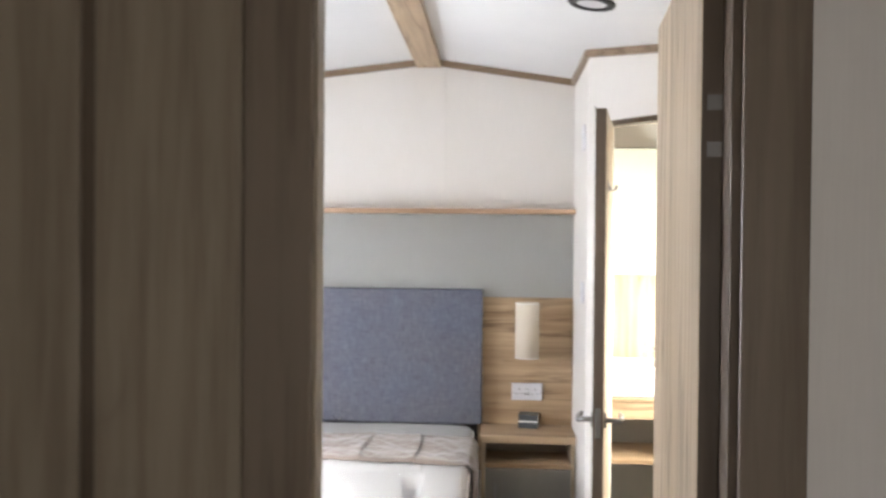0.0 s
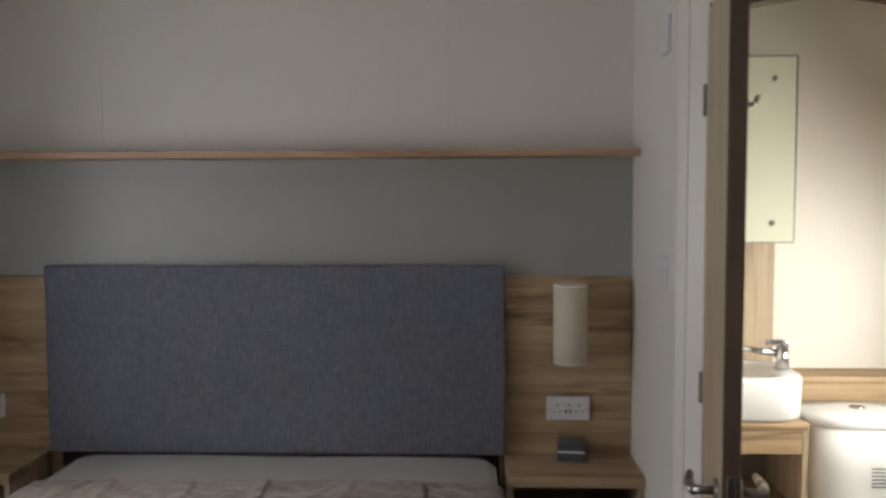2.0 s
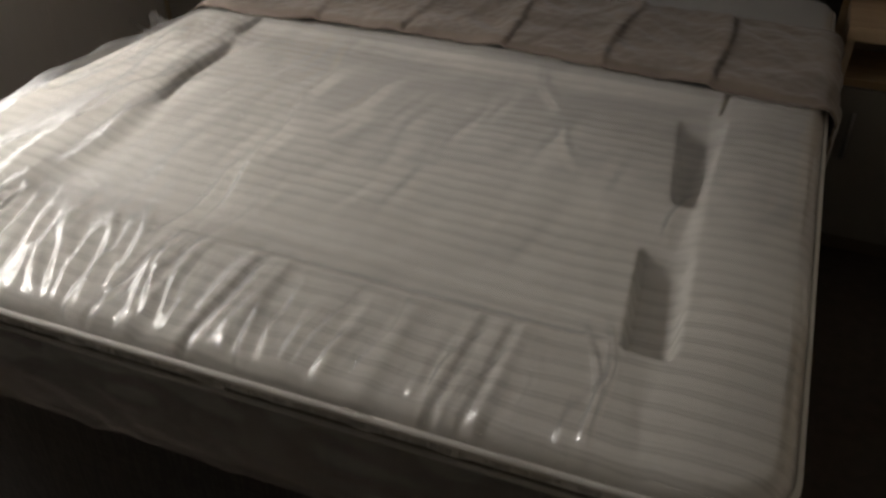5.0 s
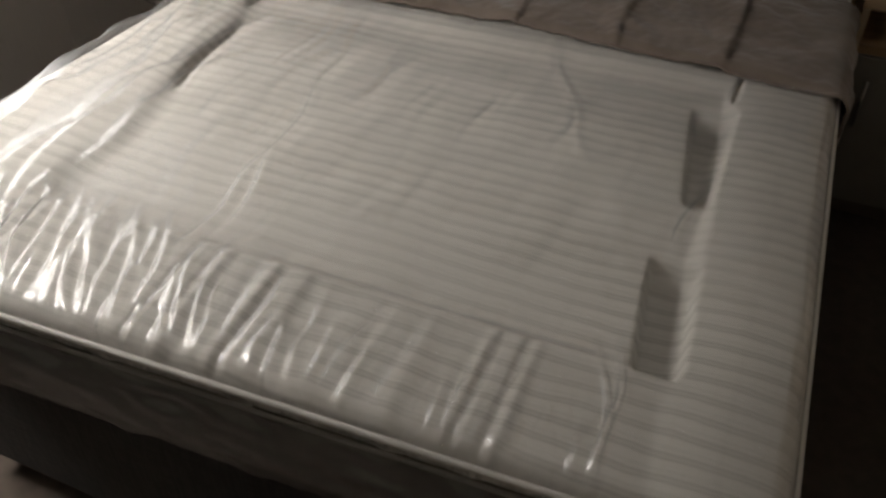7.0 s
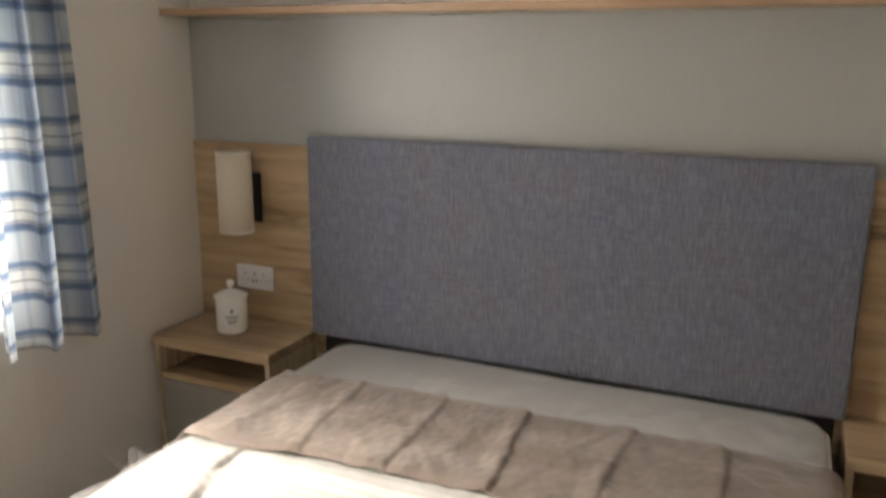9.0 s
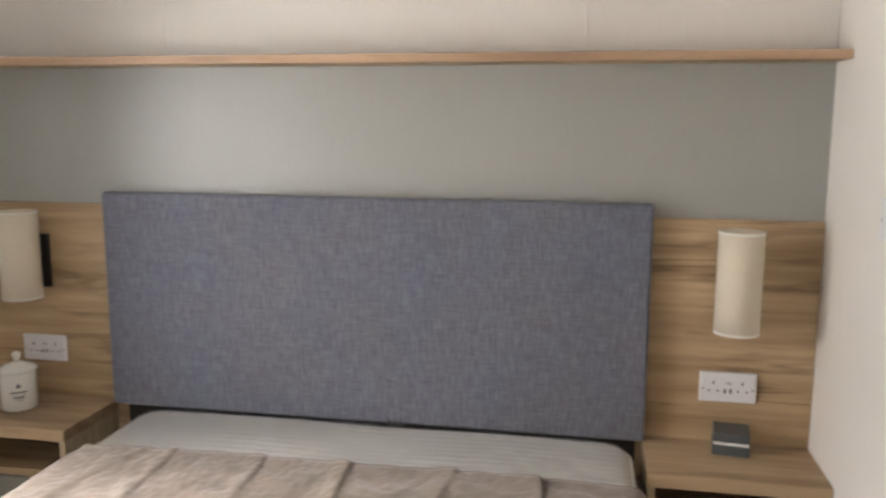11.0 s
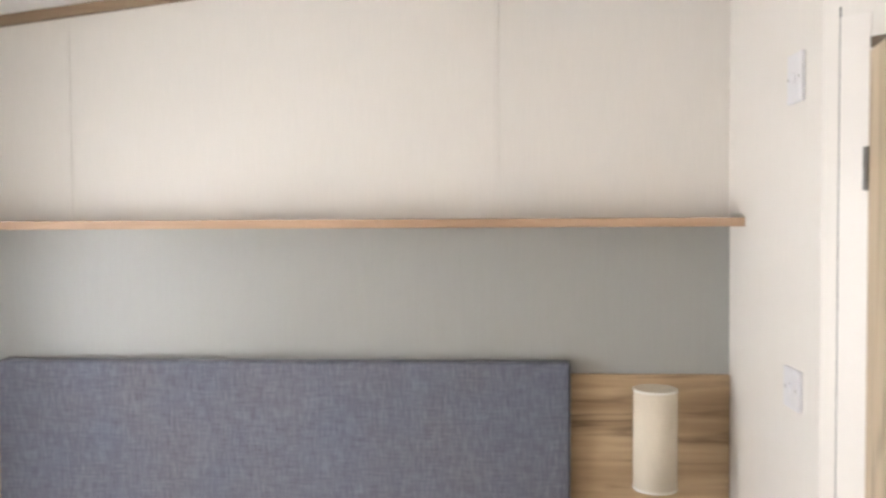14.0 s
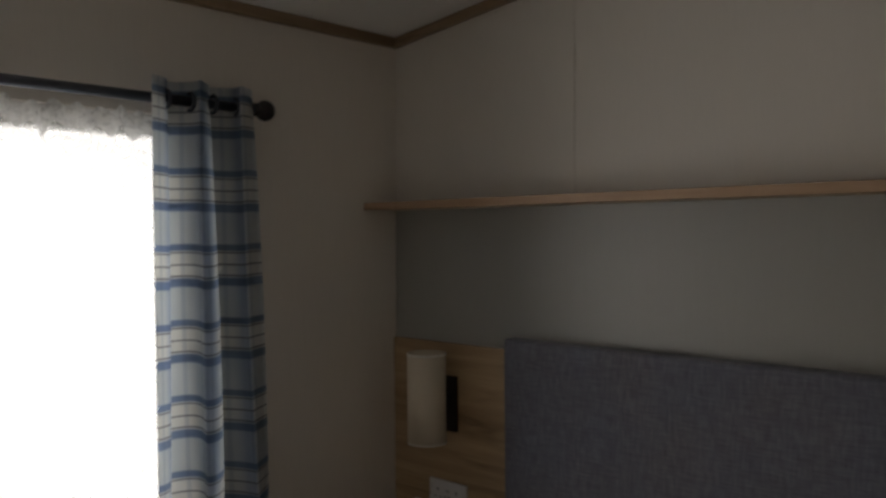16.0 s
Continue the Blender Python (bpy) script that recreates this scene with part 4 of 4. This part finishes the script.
    z += 0.003 * math.sin(x * 9.0 + 1.0) * math.sin(y * 7.0)
    z += 0.0022 * noise.noise(Vector((x * 16, y * 9, 4.0))) * mid
    return z


def rounded(x, y, z, d, r):
    if d < r:
        e = r - max(d, 0)
        z -= r - math.sqrt(max(r * r - e * e, 0))
    return z


def spaced(n):
    """Parameters 0..1 packed towards both ends."""
    return [0.5 - 0.5 * math.cos(math.pi * k / n) * (1 - 0.12 * math.sin(math.pi * k / n) ** 2) for k in range(n + 1)]


def padded_body(lift, n, m, height):
    bm = B()
    us, vs = spaced(n), spaced(m)
    g = []
    for u in us:
        row = []
        for v in vs:
            x, y, d = pulled(MX0 + u * (MX1 - MX0), MY0 + v * (MY1 - MY0))
            x, y = warped(x, y)
            row.append(bm.verts.new((x, y, rounded(x, y, height(x, y) + lift, d, MR))))
        g.append(row)
    for i in range(n):
        for j in range(m):
            bm.faces.new((g[i][j], g[i + 1][j], g[i + 1][j + 1], g[i][j + 1]))
    rim = [g[i][0] for i in range(n + 1)] + [g[n][j] for j in range(1, m + 1)] + [g[i][m] for i in range(n - 1, -1, -1)] + [g[0][j] for j in range(m - 1, 0, -1)]
    low = [bm.verts.new((v.co.x, v.co.y, v.co.z - 0.022)) for v in rim]
    for k in range(len(rim)):
        j = (k + 1) % len(rim)
        bm.faces.new((rim[k], low[k], low[j], rim[j]))
    return bm


def outline(grow):
    """Plan points round the mattress, corners rounded."""
    pts = []
    for cx, cy, a0 in ((MX1 - CR, MY1 - CR, 0), (MX0 + CR, MY1 - CR, 90), (MX0 + CR, MY0 + CR, 180), (MX1 - CR, MY0 + CR, 270)):
        for k in range(9):
            a = radians(a0 + k * 11.25)
            pts.append(warped(cx + (CR + grow) * math.cos(a), cy + (CR + grow) * math.sin(a)))
    # more points along the straight sides
    out = []
    for p, q in zip(pts, pts[1:] + pts[:1]):
        n = max(1, round(math.dist(p, q) / 0.02))
        out += [(p[0] + (q[0] - p[0]) * k / n, p[1] + (q[1] - p[1]) * k / n) for k in range(n)]
    return out


def side_band(grow, drop, foot, ripple):
    """An upright band round the mattress, from drop under the top down to foot."""
    bm = B()
    rings = []
    pts = outline(grow)
    for h in range(13):
        ring = []
        for k, (x, y) in enumerate(pts):
            top = base_z(y) - drop
            px, py = pts[k - 1]
            t = Vector((x - px, y - py, 0)).normalized()
            bulge = ripple * noise.noise(Vector((x * 20 + y * 14, h * 0.5, 7.0))) + 0.006 * math.sin(math.pi * h / 12)
            ring.append(bm.verts.new((x + t.y * bulge, y - t.x * bulge, top + (foot - top) * h / 12)))
        rings.append(ring)
    for p, q in zip(rings, rings[1:]):
        for k in range(len(pts)):
            bm.faces.new((p[k - 1], q[k - 1], q[k], p[k]))
    return bm


divan = thing("divan", (0, -0.95, 0), "dark fabric divan under the wrapped mattress", "divan")
part("box", block(B(), MX0 + 0.07, MX1 - 0.02, MY0 + 0.04, MY1 + 0.004, 0.05, MB, 0.012, 3), MAT_BASE, divan)
for x in (MX0 + 0.13, MX1 - 0.09):
    for y in (MY0 + 0.12, MY1 - 0.12):
        part("foot", tube(B(), (x, y, 0), (x, y, 0.052), 0.025, 16), MAT_SLOT, divan)

mattress = thing("mattress", (0, -0.95, MB), "white striped double mattress still in clear plastic wrapping", "mattress")
bm = padded_body(0.0, 330, 360, top_height)
part("cover", bm, MAT_TICK, mattress, "white striped ticking cover", True)


def piping(drop, r):
    """A cord round the rounded outline, drop metres under the top."""
    bm = B()
    loop = outline(0.002)
    rings = []
    for k, (x, y) in enumerate(loop):
        px, py = loop[k - 1]
        qx, qy = loop[(k + 1) % len(loop)]
        t = Vector((qx - px, qy - py, 0)).normalized()
        nn = Vector((t.y, -t.x, 0))
        rings.append([bm.verts.new(Vector((x, y, base_z(y) - drop)) + nn * r * math.cos(j * math.pi / 4) + Vector((0, 0, r * math.sin(j * math.pi / 4)))) for j in range(8)])
    for k in range(len(rings)):
        p, q = rings[k - 1], rings[k]
        for j in range(8):
            bm.faces.new((p[j], q[j], q[(j + 1) % 8], p[(j + 1) % 8]))
    return bm


part("piping", piping(0.022, 0.0045), MAT_PIPING, mattress, "white piped edge", True)
part("piping", piping(0.048, 0.0035), MAT_TAPE, mattress, "grey stitched tape", True)

part("border", side_band(0.0, 0.040, MB, 0.002), MAT_BORDER, mattress, "grey-beige quilted side border, darkened for the unlit side", True)
random.seed(5)
CREASES = []
for k in range(130):
    # short sharp pleats in the wrapping over the foot of the bed, leaning to the window
    cx = MX0 + 0.08 + (0.46 - MX0) * k / 129 + random.uniform(-0.02, 0.02)
    w = random.uniform(0.0035, 0.0085)
    lean = -0.50 * smooth_step(0.36, -0.2, cx) + random.uniform(-0.22, 0.12)
    near = smooth_step(0.35, -0.35, cx)
    CREASES.append((cx, -1.88 + random.uniform(-0.02, 0.06), lean, random.uniform(0.08, 0.19) + random.uniform(0.0, 0.16) * near, w * random.uniform(0.6, 1.3) * (0.65 + 0.8 * near), w))
for k in range(30):
    # long folds over the side nearest the window
    w = random.uniform(0.008, 0.020)
    CREASES.append((random.uniform(MX0 + 0.05, -0.34), random.uniform(MY0 + 0.1, -1.15), random.uniform(-0.30, 0.20), random.uniform(0.2, 0.45), w * random.uniform(0.4, 0.85), w))
for k in range(26):
    # faint lengthwise ripples over the middle
    w = random.uniform(0.006, 0.014)
    CREASES.append((random.uniform(-0.30, 0.50), random.uniform(-1.70, -1.20), random.uniform(-0.16, 0.10), random.uniform(0.2, 0.5), w * random.uniform(0.12, 0.28), w))
CREASES += [(-0.040, -1.67, -0.205, 0.78, 0.011, 0.009), (-0.065, -1.75, -0.12, 0.36, 0.011, 0.008), (0.556, -1.87, -0.10, 0.28, 0.013, 0.0045), (0.568, -1.88, -0.24, 0.27, 0.011, 0.004), (0.385, -1.26, -0.45, 0.46, 0.010, 0.010), (-0.42, -1.45, 0.02, 0.55, 0.010, 0.012), (0.552, -1.42, 0.05, 0.16, 0.009, 0.005), (0.566, -0.97, 0.0, 0.14, 0.006, 0.005)]


def wrap_wrinkle(x, y):
    z = base_z(y)
    for cx, cy, slope, length, h, w in CREASES:
        v = y - cy
        if 0 < v < length:
            u = x - (cx + slope * v + 0.007 * math.sin(v * 26 + cx * 40))
            if abs(u) < 4 * w:
                z += h * math.exp(-(u / w) ** 2) * math.sin(math.pi * v / length) ** 1.1
    re = roll_edge(y)
    z += 0.010 * math.sin(math.pi * min(max((x + 0.68) / (re + 0.68), 0), 1)) * smooth_step(-0.84, -0.90, y)
    z += 0.007 * inside(x, 0.58, 0.73, 0.06) * smooth_step(-0.83, -0.88, y)
    z -= 0.009 * smooth_step(0.60, 0.48, x) * smooth_step(re - 0.02, re + 0.06, x) * smooth_step(-1.70, -1.60, y) * smooth_step(-0.84, -0.96, y)
    z += foot_pucker(x, y)
    z += 0.003 * math.sin(x * 9.0 + 1.0) * math.sin(y * 7.0)
    z += 0.0028 * noise.noise(Vector((x * 9, y * 6, 2.0))) + 0.0012 * noise.noise(Vector((x * 26, y * 14, 5.0)))
    return max(z, top_height(x, y) - 0.001)


bm = padded_body(0.006, 520, 300, wrap_wrinkle)
wrap = part("plastic_wrap", bm, MAT_POLY, mattress, "clear wrinkled polythene wrapping", True)
wrap.visible_shadow = False
skirt = part("wrap_skirt", side_band(0.008, 0.045, MB - 0.004, 0.007), MAT_POLY, mattress, "clear film hanging down the sides", True)
skirt.visible_shadow = False


# crumpled ends of the wrapping
def gathered(at, way, spread, length, label):
    """A pleated fan of film that widens from its knot."""
    bm = B()
    a, d, s = Vector(at), Vector(way).normalized(), Vector(spread)
    c = d.cross(s).normalized()

    def fn(u, v):
        k = (u - 0.5) * (0.25 + 0.75 * v)
        fold = 0.010 * math.sin(u * 26) * (0.3 + 0.7 * v) + 0.004 * math.sin(u * 61 + v * 5)
        tall = length * v * (0.72 + 0.28 * math.cos(u * 9 + 0.5))
        return a + s * k + d * tall + c * fold

    sheet(bm, fn, 48, 8)
    return part("wrap_end", bm, MAT_POLY, mattress, label, True)


gathered((-0.640, -1.005, 0.625), (-0.45, 0.1, 0.9), (0.03, 0.085, 0.0), 0.062, "gathered end of the plastic wrapping")
gathered((0.092, -0.098, 0.628), (0.10, -0.15, 1.0), (0.055, 0.0, 0.0), 0.036, "gathered end of the plastic wrapping")

# ---- bed runner ----
FOLDS = ((-0.385, -0.06, 1.0), (-0.155, -0.03, 0.9), (0.072, -0.03, 1.2), (0.305, 0.0, 0.9), (0.522, -0.015, 1.1), (-0.53, 0.10, 0.5), (0.20, 0.16, 0.4), (-0.03, 0.12, 0.35))


def runner_front(s):
    return -0.804 - 0.05 * smooth_step(0.15, 0.8, s) - 0.045 * smooth_step(-0.1, -0.7, s) + 0.004 * math.sin(s * 16)


def runner_place(u, v):
    s = -1.02 + 2.06 * u
    y_front = runner_front(s)
    y_back = -0.392 - 0.018 * smooth_step(0.0, -0.6, s) - 0.006 * math.sin(s * 9 + 1)
    y = y_front + (y_back - y_front) * v
    lo, hi = warped(MX0, y)[0] - 0.012, warped(MX1, y)[0] + 0.014
    r = 0.036
    z = base_z(y) + 0.010
    flat0, flat1 = lo + r, hi - r
    arc = r * math.pi / 2
    if s > flat1:
        e = s - flat1
        if e < arc:
            a = e / r
            x, z = flat1 + r * math.sin(a), z - r * (1 - math.cos(a))
        else:
            x, z = hi + 0.008 * math.sin(y * 30), z - r - (e - arc)
    elif s < flat0:
        e = flat0 - s
        if e < arc:
            a = e / r
            x, z = flat0 - r * math.sin(a), z - r * (1 - math.cos(a))
        else:
            x, z = lo - 0.008 * math.sin(y * 30), z - r - (e - arc)
    else:
        x = s
    k = 0.0
    for c, slope, big in FOLDS:
        q = s - (c + slope * (v - 0.5) + 0.007 * math.sin(v * 5 + c * 9))
        k += big * (0.0068 * math.exp(-(q / 0.008) ** 2) if q > 0 else 0.0068 * math.exp(-(q / 0.030) ** 2))
    k += 0.005 * noise.noise(Vector((s * 7, y * 8, 0.3))) + 0.0055 * noise.noise(Vector((s * 22 + y * 12, y * 13, 1.3))) + 0.0024 * noise.noise(Vector((s * 60, y * 45, 3.3)))
    if flat0 < s < flat1:
        z += max(k, -0.004) + 0.004 - 0.009 * smooth_step(0.05, 0.0, v) - 0.006 * smooth_step(0.95, 1.0, v)
    else:
        x += (k + 0.006) * (1 if s > 0 else -1)
    return (x, y, z)


runner = thing("bed_runner", (0.02, -0.6, 0.63), "creased taupe velvet runner laid across the mattress", "bed runner")
bm = B()
sheet(bm, runner_place, 460, 80)
cloth = part("cloth", bm, MAT_VELVET, runner, smooth=True)
sol = cloth.modifiers.new("thickness", "SOLIDIFY")
sol.thickness, sol.offset = 0.004, 1.0
for v0, side in ((0.0, -1), (1.0, 1)):
    bm = B()

    def hem_place(u, v, v0=v0, side=side):
        x, y, z = runner_place(u, v0)
        a = v * math.pi * 2
        return (x, y + 0.0035 * math.cos(a) + side * 0.001, z + 0.0025 + 0.0035 * math.sin(a))

    sheet(bm, hem_place, 300, 8)
    part("hem", bm, MAT_VELVET, runner, "rolled velvet hem", True)

# ---- curtain and rod ----
rod = thing("curtain_rod", (-1.195, -1.4, 1.885), "dark metal curtain rod with ball ends", "curtain rod")
part("pole", tube(B(), (-1.195, -2.22, 1.885), (-1.195, -0.585, 1.885), 0.0125, 20), MAT_ROD, rod, smooth=True)
for y, s in ((-0.585, 1), (-2.22, -1)):
    bm = B()
    bmesh.ops.create_uvsphere(bm, u_segments=24, v_segments=16, radius=0.027, matrix=Matrix.Translation((-1.195, y + s * 0.030, 1.885)))
    tube(bm, (-1.195, y - s * 0.004, 1.885), (-1.195, y + s * 0.012, 1.885), 0.017, 20)
    part("finial", bm, MAT_BLACK, rod, "dark ball finial", True)
    part("bracket", tube(B(), (X_LEFT, y - s * 0.05, 1.885), (-1.195, y - s * 0.05, 1.885), 0.007, 12), MAT_ROD, rod)


def curtain_place(u, v):
    """Gathered cloth: u across, v down."""
    y0, y1 = -0.598 + 0.045 * v, -0.868 - 0.010 * v
    y = y0 + (y1 - y0) * u
    amp = 0.040 + 0.006 * v
    x = -1.195 + amp * math.sin(u * 2 * math.pi * 2.3 - 0.6 + 0.3 * math.sin(v * 3)) + 0.005 * math.sin(u * 23 + v * 4)
    y += 0.014 * math.sin(u * 2 * math.pi * 4.6 + 0.8)
    z = 1.932 - 1.185 * v + 0.006 * math.sin(u * 20) * v
    return (x, y, z)


curtain = thing("curtain", (-1.195, -0.73, 1.885), "blue and cream plaid eyelet curtain drawn open", "curtain")
bm = B()
sheet(bm, curtain_place, 90, 60, uv=lambda u, v: (u * 0.62, v * 1.185))
cl = part("cloth", bm, MAT_PLAID, curtain, smooth=True)
sol = cl.modifiers.new("thickness", "SOLIDIFY")
sol.thickness = 0.002
for k in range(4):
    y = -0.645 - k * 0.062
    bm = B()
    g = []
    for i in range(20):
        a = i * math.pi / 10
        g.append([bm.verts.new((-1.195 + (0.021 + 0.005 * math.cos(b * math.pi / 3)) * math.cos(a), y + 0.005 * math.sin(b * math.pi / 3), 1.885 + (0.021 + 0.005 * math.cos(b * math.pi / 3)) * math.sin(a))) for b in range(6)])
    for i in range(20):
        for j in range(6):
            bm.faces.new((g[i - 1][j], g[i][j], g[i][(j + 1) % 6], g[i - 1][(j + 1) % 6]))
    part("eyelet", bm, MAT_ROD, curtain, "dark metal eyelet", True)


def net_place(u, v):
    y = -2.03 + 1.36 * u
    x = X_LEFT + 0.022 + 0.008 * math.sin(u * 95) + 0.004 * math.sin(u * 41 + 1)
    z = 1.845 - 1.02 * v + (0.008 * math.sin(u * 170) + 0.006 * math.sin(u * 63)) * (1 - v) ** 6
    return (x, y, z)


bm = B()
sheet(bm, net_place, 260, 24)
net = thing("net_curtain", (X_LEFT + 0.022, -1.35, 1.82), "sheer white gathered net across the window", "net curtain")
part("net", bm, MAT_SHEER, net, smooth=True)


def header_place(u, v):
    x, y, z = net_place(u, 0.0)
    return (x + 0.004 + 0.004 * math.sin(u * 150), y, z + 0.012 - (0.052 + 0.008 * math.sin(u * 120) + 0.006 * math.sin(u * 47)) * v)


bm = B()
sheet(bm, header_place, 300, 4)
part("header", bm, MAT_HEADER, net, "ruffled heading tape", True)

# ---- ensuite ----
mc = thing("bathroom_cabinet", (1.45, -0.13, 1.36), "bathroom wall cabinet with a pale gloss door", "bathroom cabinet")
part("body", block(B(), 1.290, 1.645, -0.225, -0.0125, 1.366, 1.920, 0.002), MAT_OAK_Z, mc, "oak-effect carcass")
part("door", block(B(), 1.284, 1.652, -0.234, -0.2255, 1.362, 1.926, 0.0015), MAT_GLOSS, mc, "pale gloss door tinted with the reflected yellow-lit room")
part("edge_frame", block(B(), 1.6522, 1.6555, -0.2345, -0.2255, 1.360, 1.9285), MAT_STEEL, mc, "metal edging")
part("edge_frame", block(B(), 1.284, 1.652, -0.2345, -0.2255, 1.9265, 1.9295), MAT_STEEL, mc, "metal edging")
part("edge_frame", block(B(), 1.284, 1.652, -0.2345, -0.2255, 1.3585, 1.3615), MAT_STEEL, mc, "metal edging")
for z in (1.42, 1.86):
    part("fixing_cap", tube(B(), (1.585, -0.238, z), (1.585, -0.2335, z), 0.008, 14), MAT_CHROME, mc, "chrome mirror cap")
setting("splashback", block(B(), X_RIGHT + T + 0.001, 1.672, -0.024, -0.0125, 0.60, 1.366), MAT_OAK_Z, "oak-effect splashback behind the basin", "wall panel")

van = thing("vanity_unit", (1.45, -0.2, 0), "oak-effect vanity stand with an open shelf", "vanity")
part("top", block(B(), X_RIGHT + T + 0.002, 1.668, -0.350, -0.0245, 0.806, 0.826, 0.002), MAT_OAK_X, van)
part("apron", block(B(), X_RIGHT + T + 0.002, 1.650, -0.345, -0.329, 0.733, 0.8055), MAT_OAK_X, van)
part("side_panel", block(B(), 1.651, 1.667, -0.347, -0.0245, 0.0, 0.8055), MAT_OAK_Z, van)
part("shelf", block(B(), X_RIGHT + T + 0.002, 1.650, -0.340, -0.0245, 0.535, 0.553), MAT_OAK_X, van)
part("back_panel", block(B(), X_RIGHT + T + 0.002, 1.650, -0.0285, -0.0247, 0.05, 0.805), MAT_DRAWER, van, "grey back panel")

basin = thing("basin", (1.46, -0.2, 0.826), "white ceramic counter basin", "basin")
bm = B()
n = 48


def squircle(a, hx, hy, p=5.0):
    c, s = math.cos(a), math.sin(a)
    k = (abs(c) ** p + abs(s) ** p) ** (-1 / p)
    return 1.462 + hx * k * c, -0.205 + hy * k * s


rings = []
for hx, hy, z in ((0.185, 0.135, 0.8265), (0.200, 0.150, 0.84), (0.203, 0.153, 0.955), (0.200, 0.150, 0.962), (0.150, 0.128, 0.962), (0.140, 0.118, 0.950), (0.105, 0.085, 0.885), (0.02, 0.02, 0.872)):
    rings.append([bm.verts.new((*(lambda q: (q[0] - (0.03 if hx < 0.16 else 0), q[1]))(squircle(2 * math.pi * k / n, hx, hy)), z)) for k in range(n)])
for p, q in zip(rings, rings[1:]):
    for k in range(n):
        bm.faces.new((p[k], p[(k + 1) % n], q[(k + 1) % n], q[k]))
bm.faces.new(rings[0][::-1])
bm.faces.new(rings[-1])
part("bowl", bm, MAT_CERAMIC, basin, smooth=True)
tap = thing("tap", (1.625, -0.215, 0.962), "chrome mixer tap on the basin", "tap")
bm = B()
tube(bm, (1.632, -0.215, 0.962), (1.632, -0.215, 1.035), 0.021, 24, 0.018)
part("body", bm, MAT_CHROME, tap, smooth=True)
bm = B()
tube(bm, (1.632, -0.215, 1.010), (1.500, -0.222, 1.030), 0.012, 16, 0.009)
tube(bm, (1.503, -0.222, 1.032), (1.500, -0.222, 1.012), 0.009, 14)
part("spout", bm, MAT_CHROME, tap, smooth=True)
part("lever", block(B(), 1.575, 1.650, -0.226, -0.204, 1.038, 1.056, 0.005, 3), MAT_CHROME, tap, smooth=True)

setting("boxing_ledge", block(B(), 1.673, X_OUT, -0.140, -0.0125, 0.0, 0.905), MAT_OAK_X, "oak-effect boxed ledge behind the toilet", "ledge")
setting("ledge_cap", block(B(), 1.671, X_OUT, -0.150, -0.0125, 0.9055, 0.925, 0.002), MAT_OAK_X, "oak-effect ledge cap", "ledge")
toilet = thing("toilet", (1.84, -0.4, 0), "white toilet with a rounded cistern and vent slots", "toilet")


def cistern_ring(f, z, bm):
    out = []
    for k in range(40):
        a = math.pi * 2 * k / 40
        c, s = math.cos(a), math.sin(a)
        kk = (abs(c) ** 3.2 + abs(s) ** 3.2) ** (-1 / 3.2)
        out.append(bm.verts.new((1.845 + 0.165 * f * kk * c, -0.262 + 0.115 * f * kk * s, z)))
    return out


bm = B()
rr = [cistern_ring(f, z, bm) for f, z in ((0.80, 0.42), (0.90, 0.53), (0.97, 0.70), (0.985, 0.815))]
for p, q in zip(rr, rr[1:]):
    for k in range(40):
        bm.faces.new((p[k], p[(k + 1) % 40], q[(k + 1) % 40], q[k]))
bm.faces.new(rr[0][::-1])
bm.faces.new(rr[-1])
cis = part("cistern", bm, MAT_CERAMIC, toilet, smooth=True)
bm = B()
rr = [cistern_ring(f, z, bm) for f, z in ((0.99, 0.8155), (1.02, 0.820), (1.02, 0.838), (0.98, 0.848), (0.5, 0.852))]
for p, q in zip(rr, rr[1:]):
    for k in range(40):
        bm.faces.new((p[k], p[(k + 1) % 40], q[(k + 1) % 40], q[k]))
bm.faces.new(rr[0][::-1])
bm.faces.new(rr[-1])
part("cistern_lid", bm, MAT_CERAMIC, toilet, smooth=True)
part("flush_button", tube(B(), (1.845, -0.262, 0.851), (1.845, -0.262, 0.858), 0.022, 24), MAT_CHROME, toilet, "chrome flush button", True)
for k in range(6):
    part("vent_slot", block(B(), 1.842, 1.900, -0.3745, -0.360, 0.698 - 0.011 * k, 0.702 - 0.011 * k), MAT_TEXT, cis)
part("bowl", lathe(B(), (1.845, -0.60, 0.0), [(0.10, 0.0), (0.11, 0.02), (0.10, 0.18), (0.15, 0.32), (0.185, 0.39), (0.19, 0.40), (0.02, 0.402)], 40), MAT_CERAMIC, toilet, smooth=True)
part("seat", lathe(B(), (1.845, -0.60, 0.0), [(0.18, 0.403), (0.195, 0.407), (0.195, 0.424), (0.18, 0.432), (0.02, 0.434)], 40), MAT_PLASTIC, toilet, smooth=True)
part("neck", block(B(), 1.745, 1.945, -0.45, -0.145, 0.02, 0.44, 0.03, 3), MAT_CERAMIC, toilet, smooth=True)
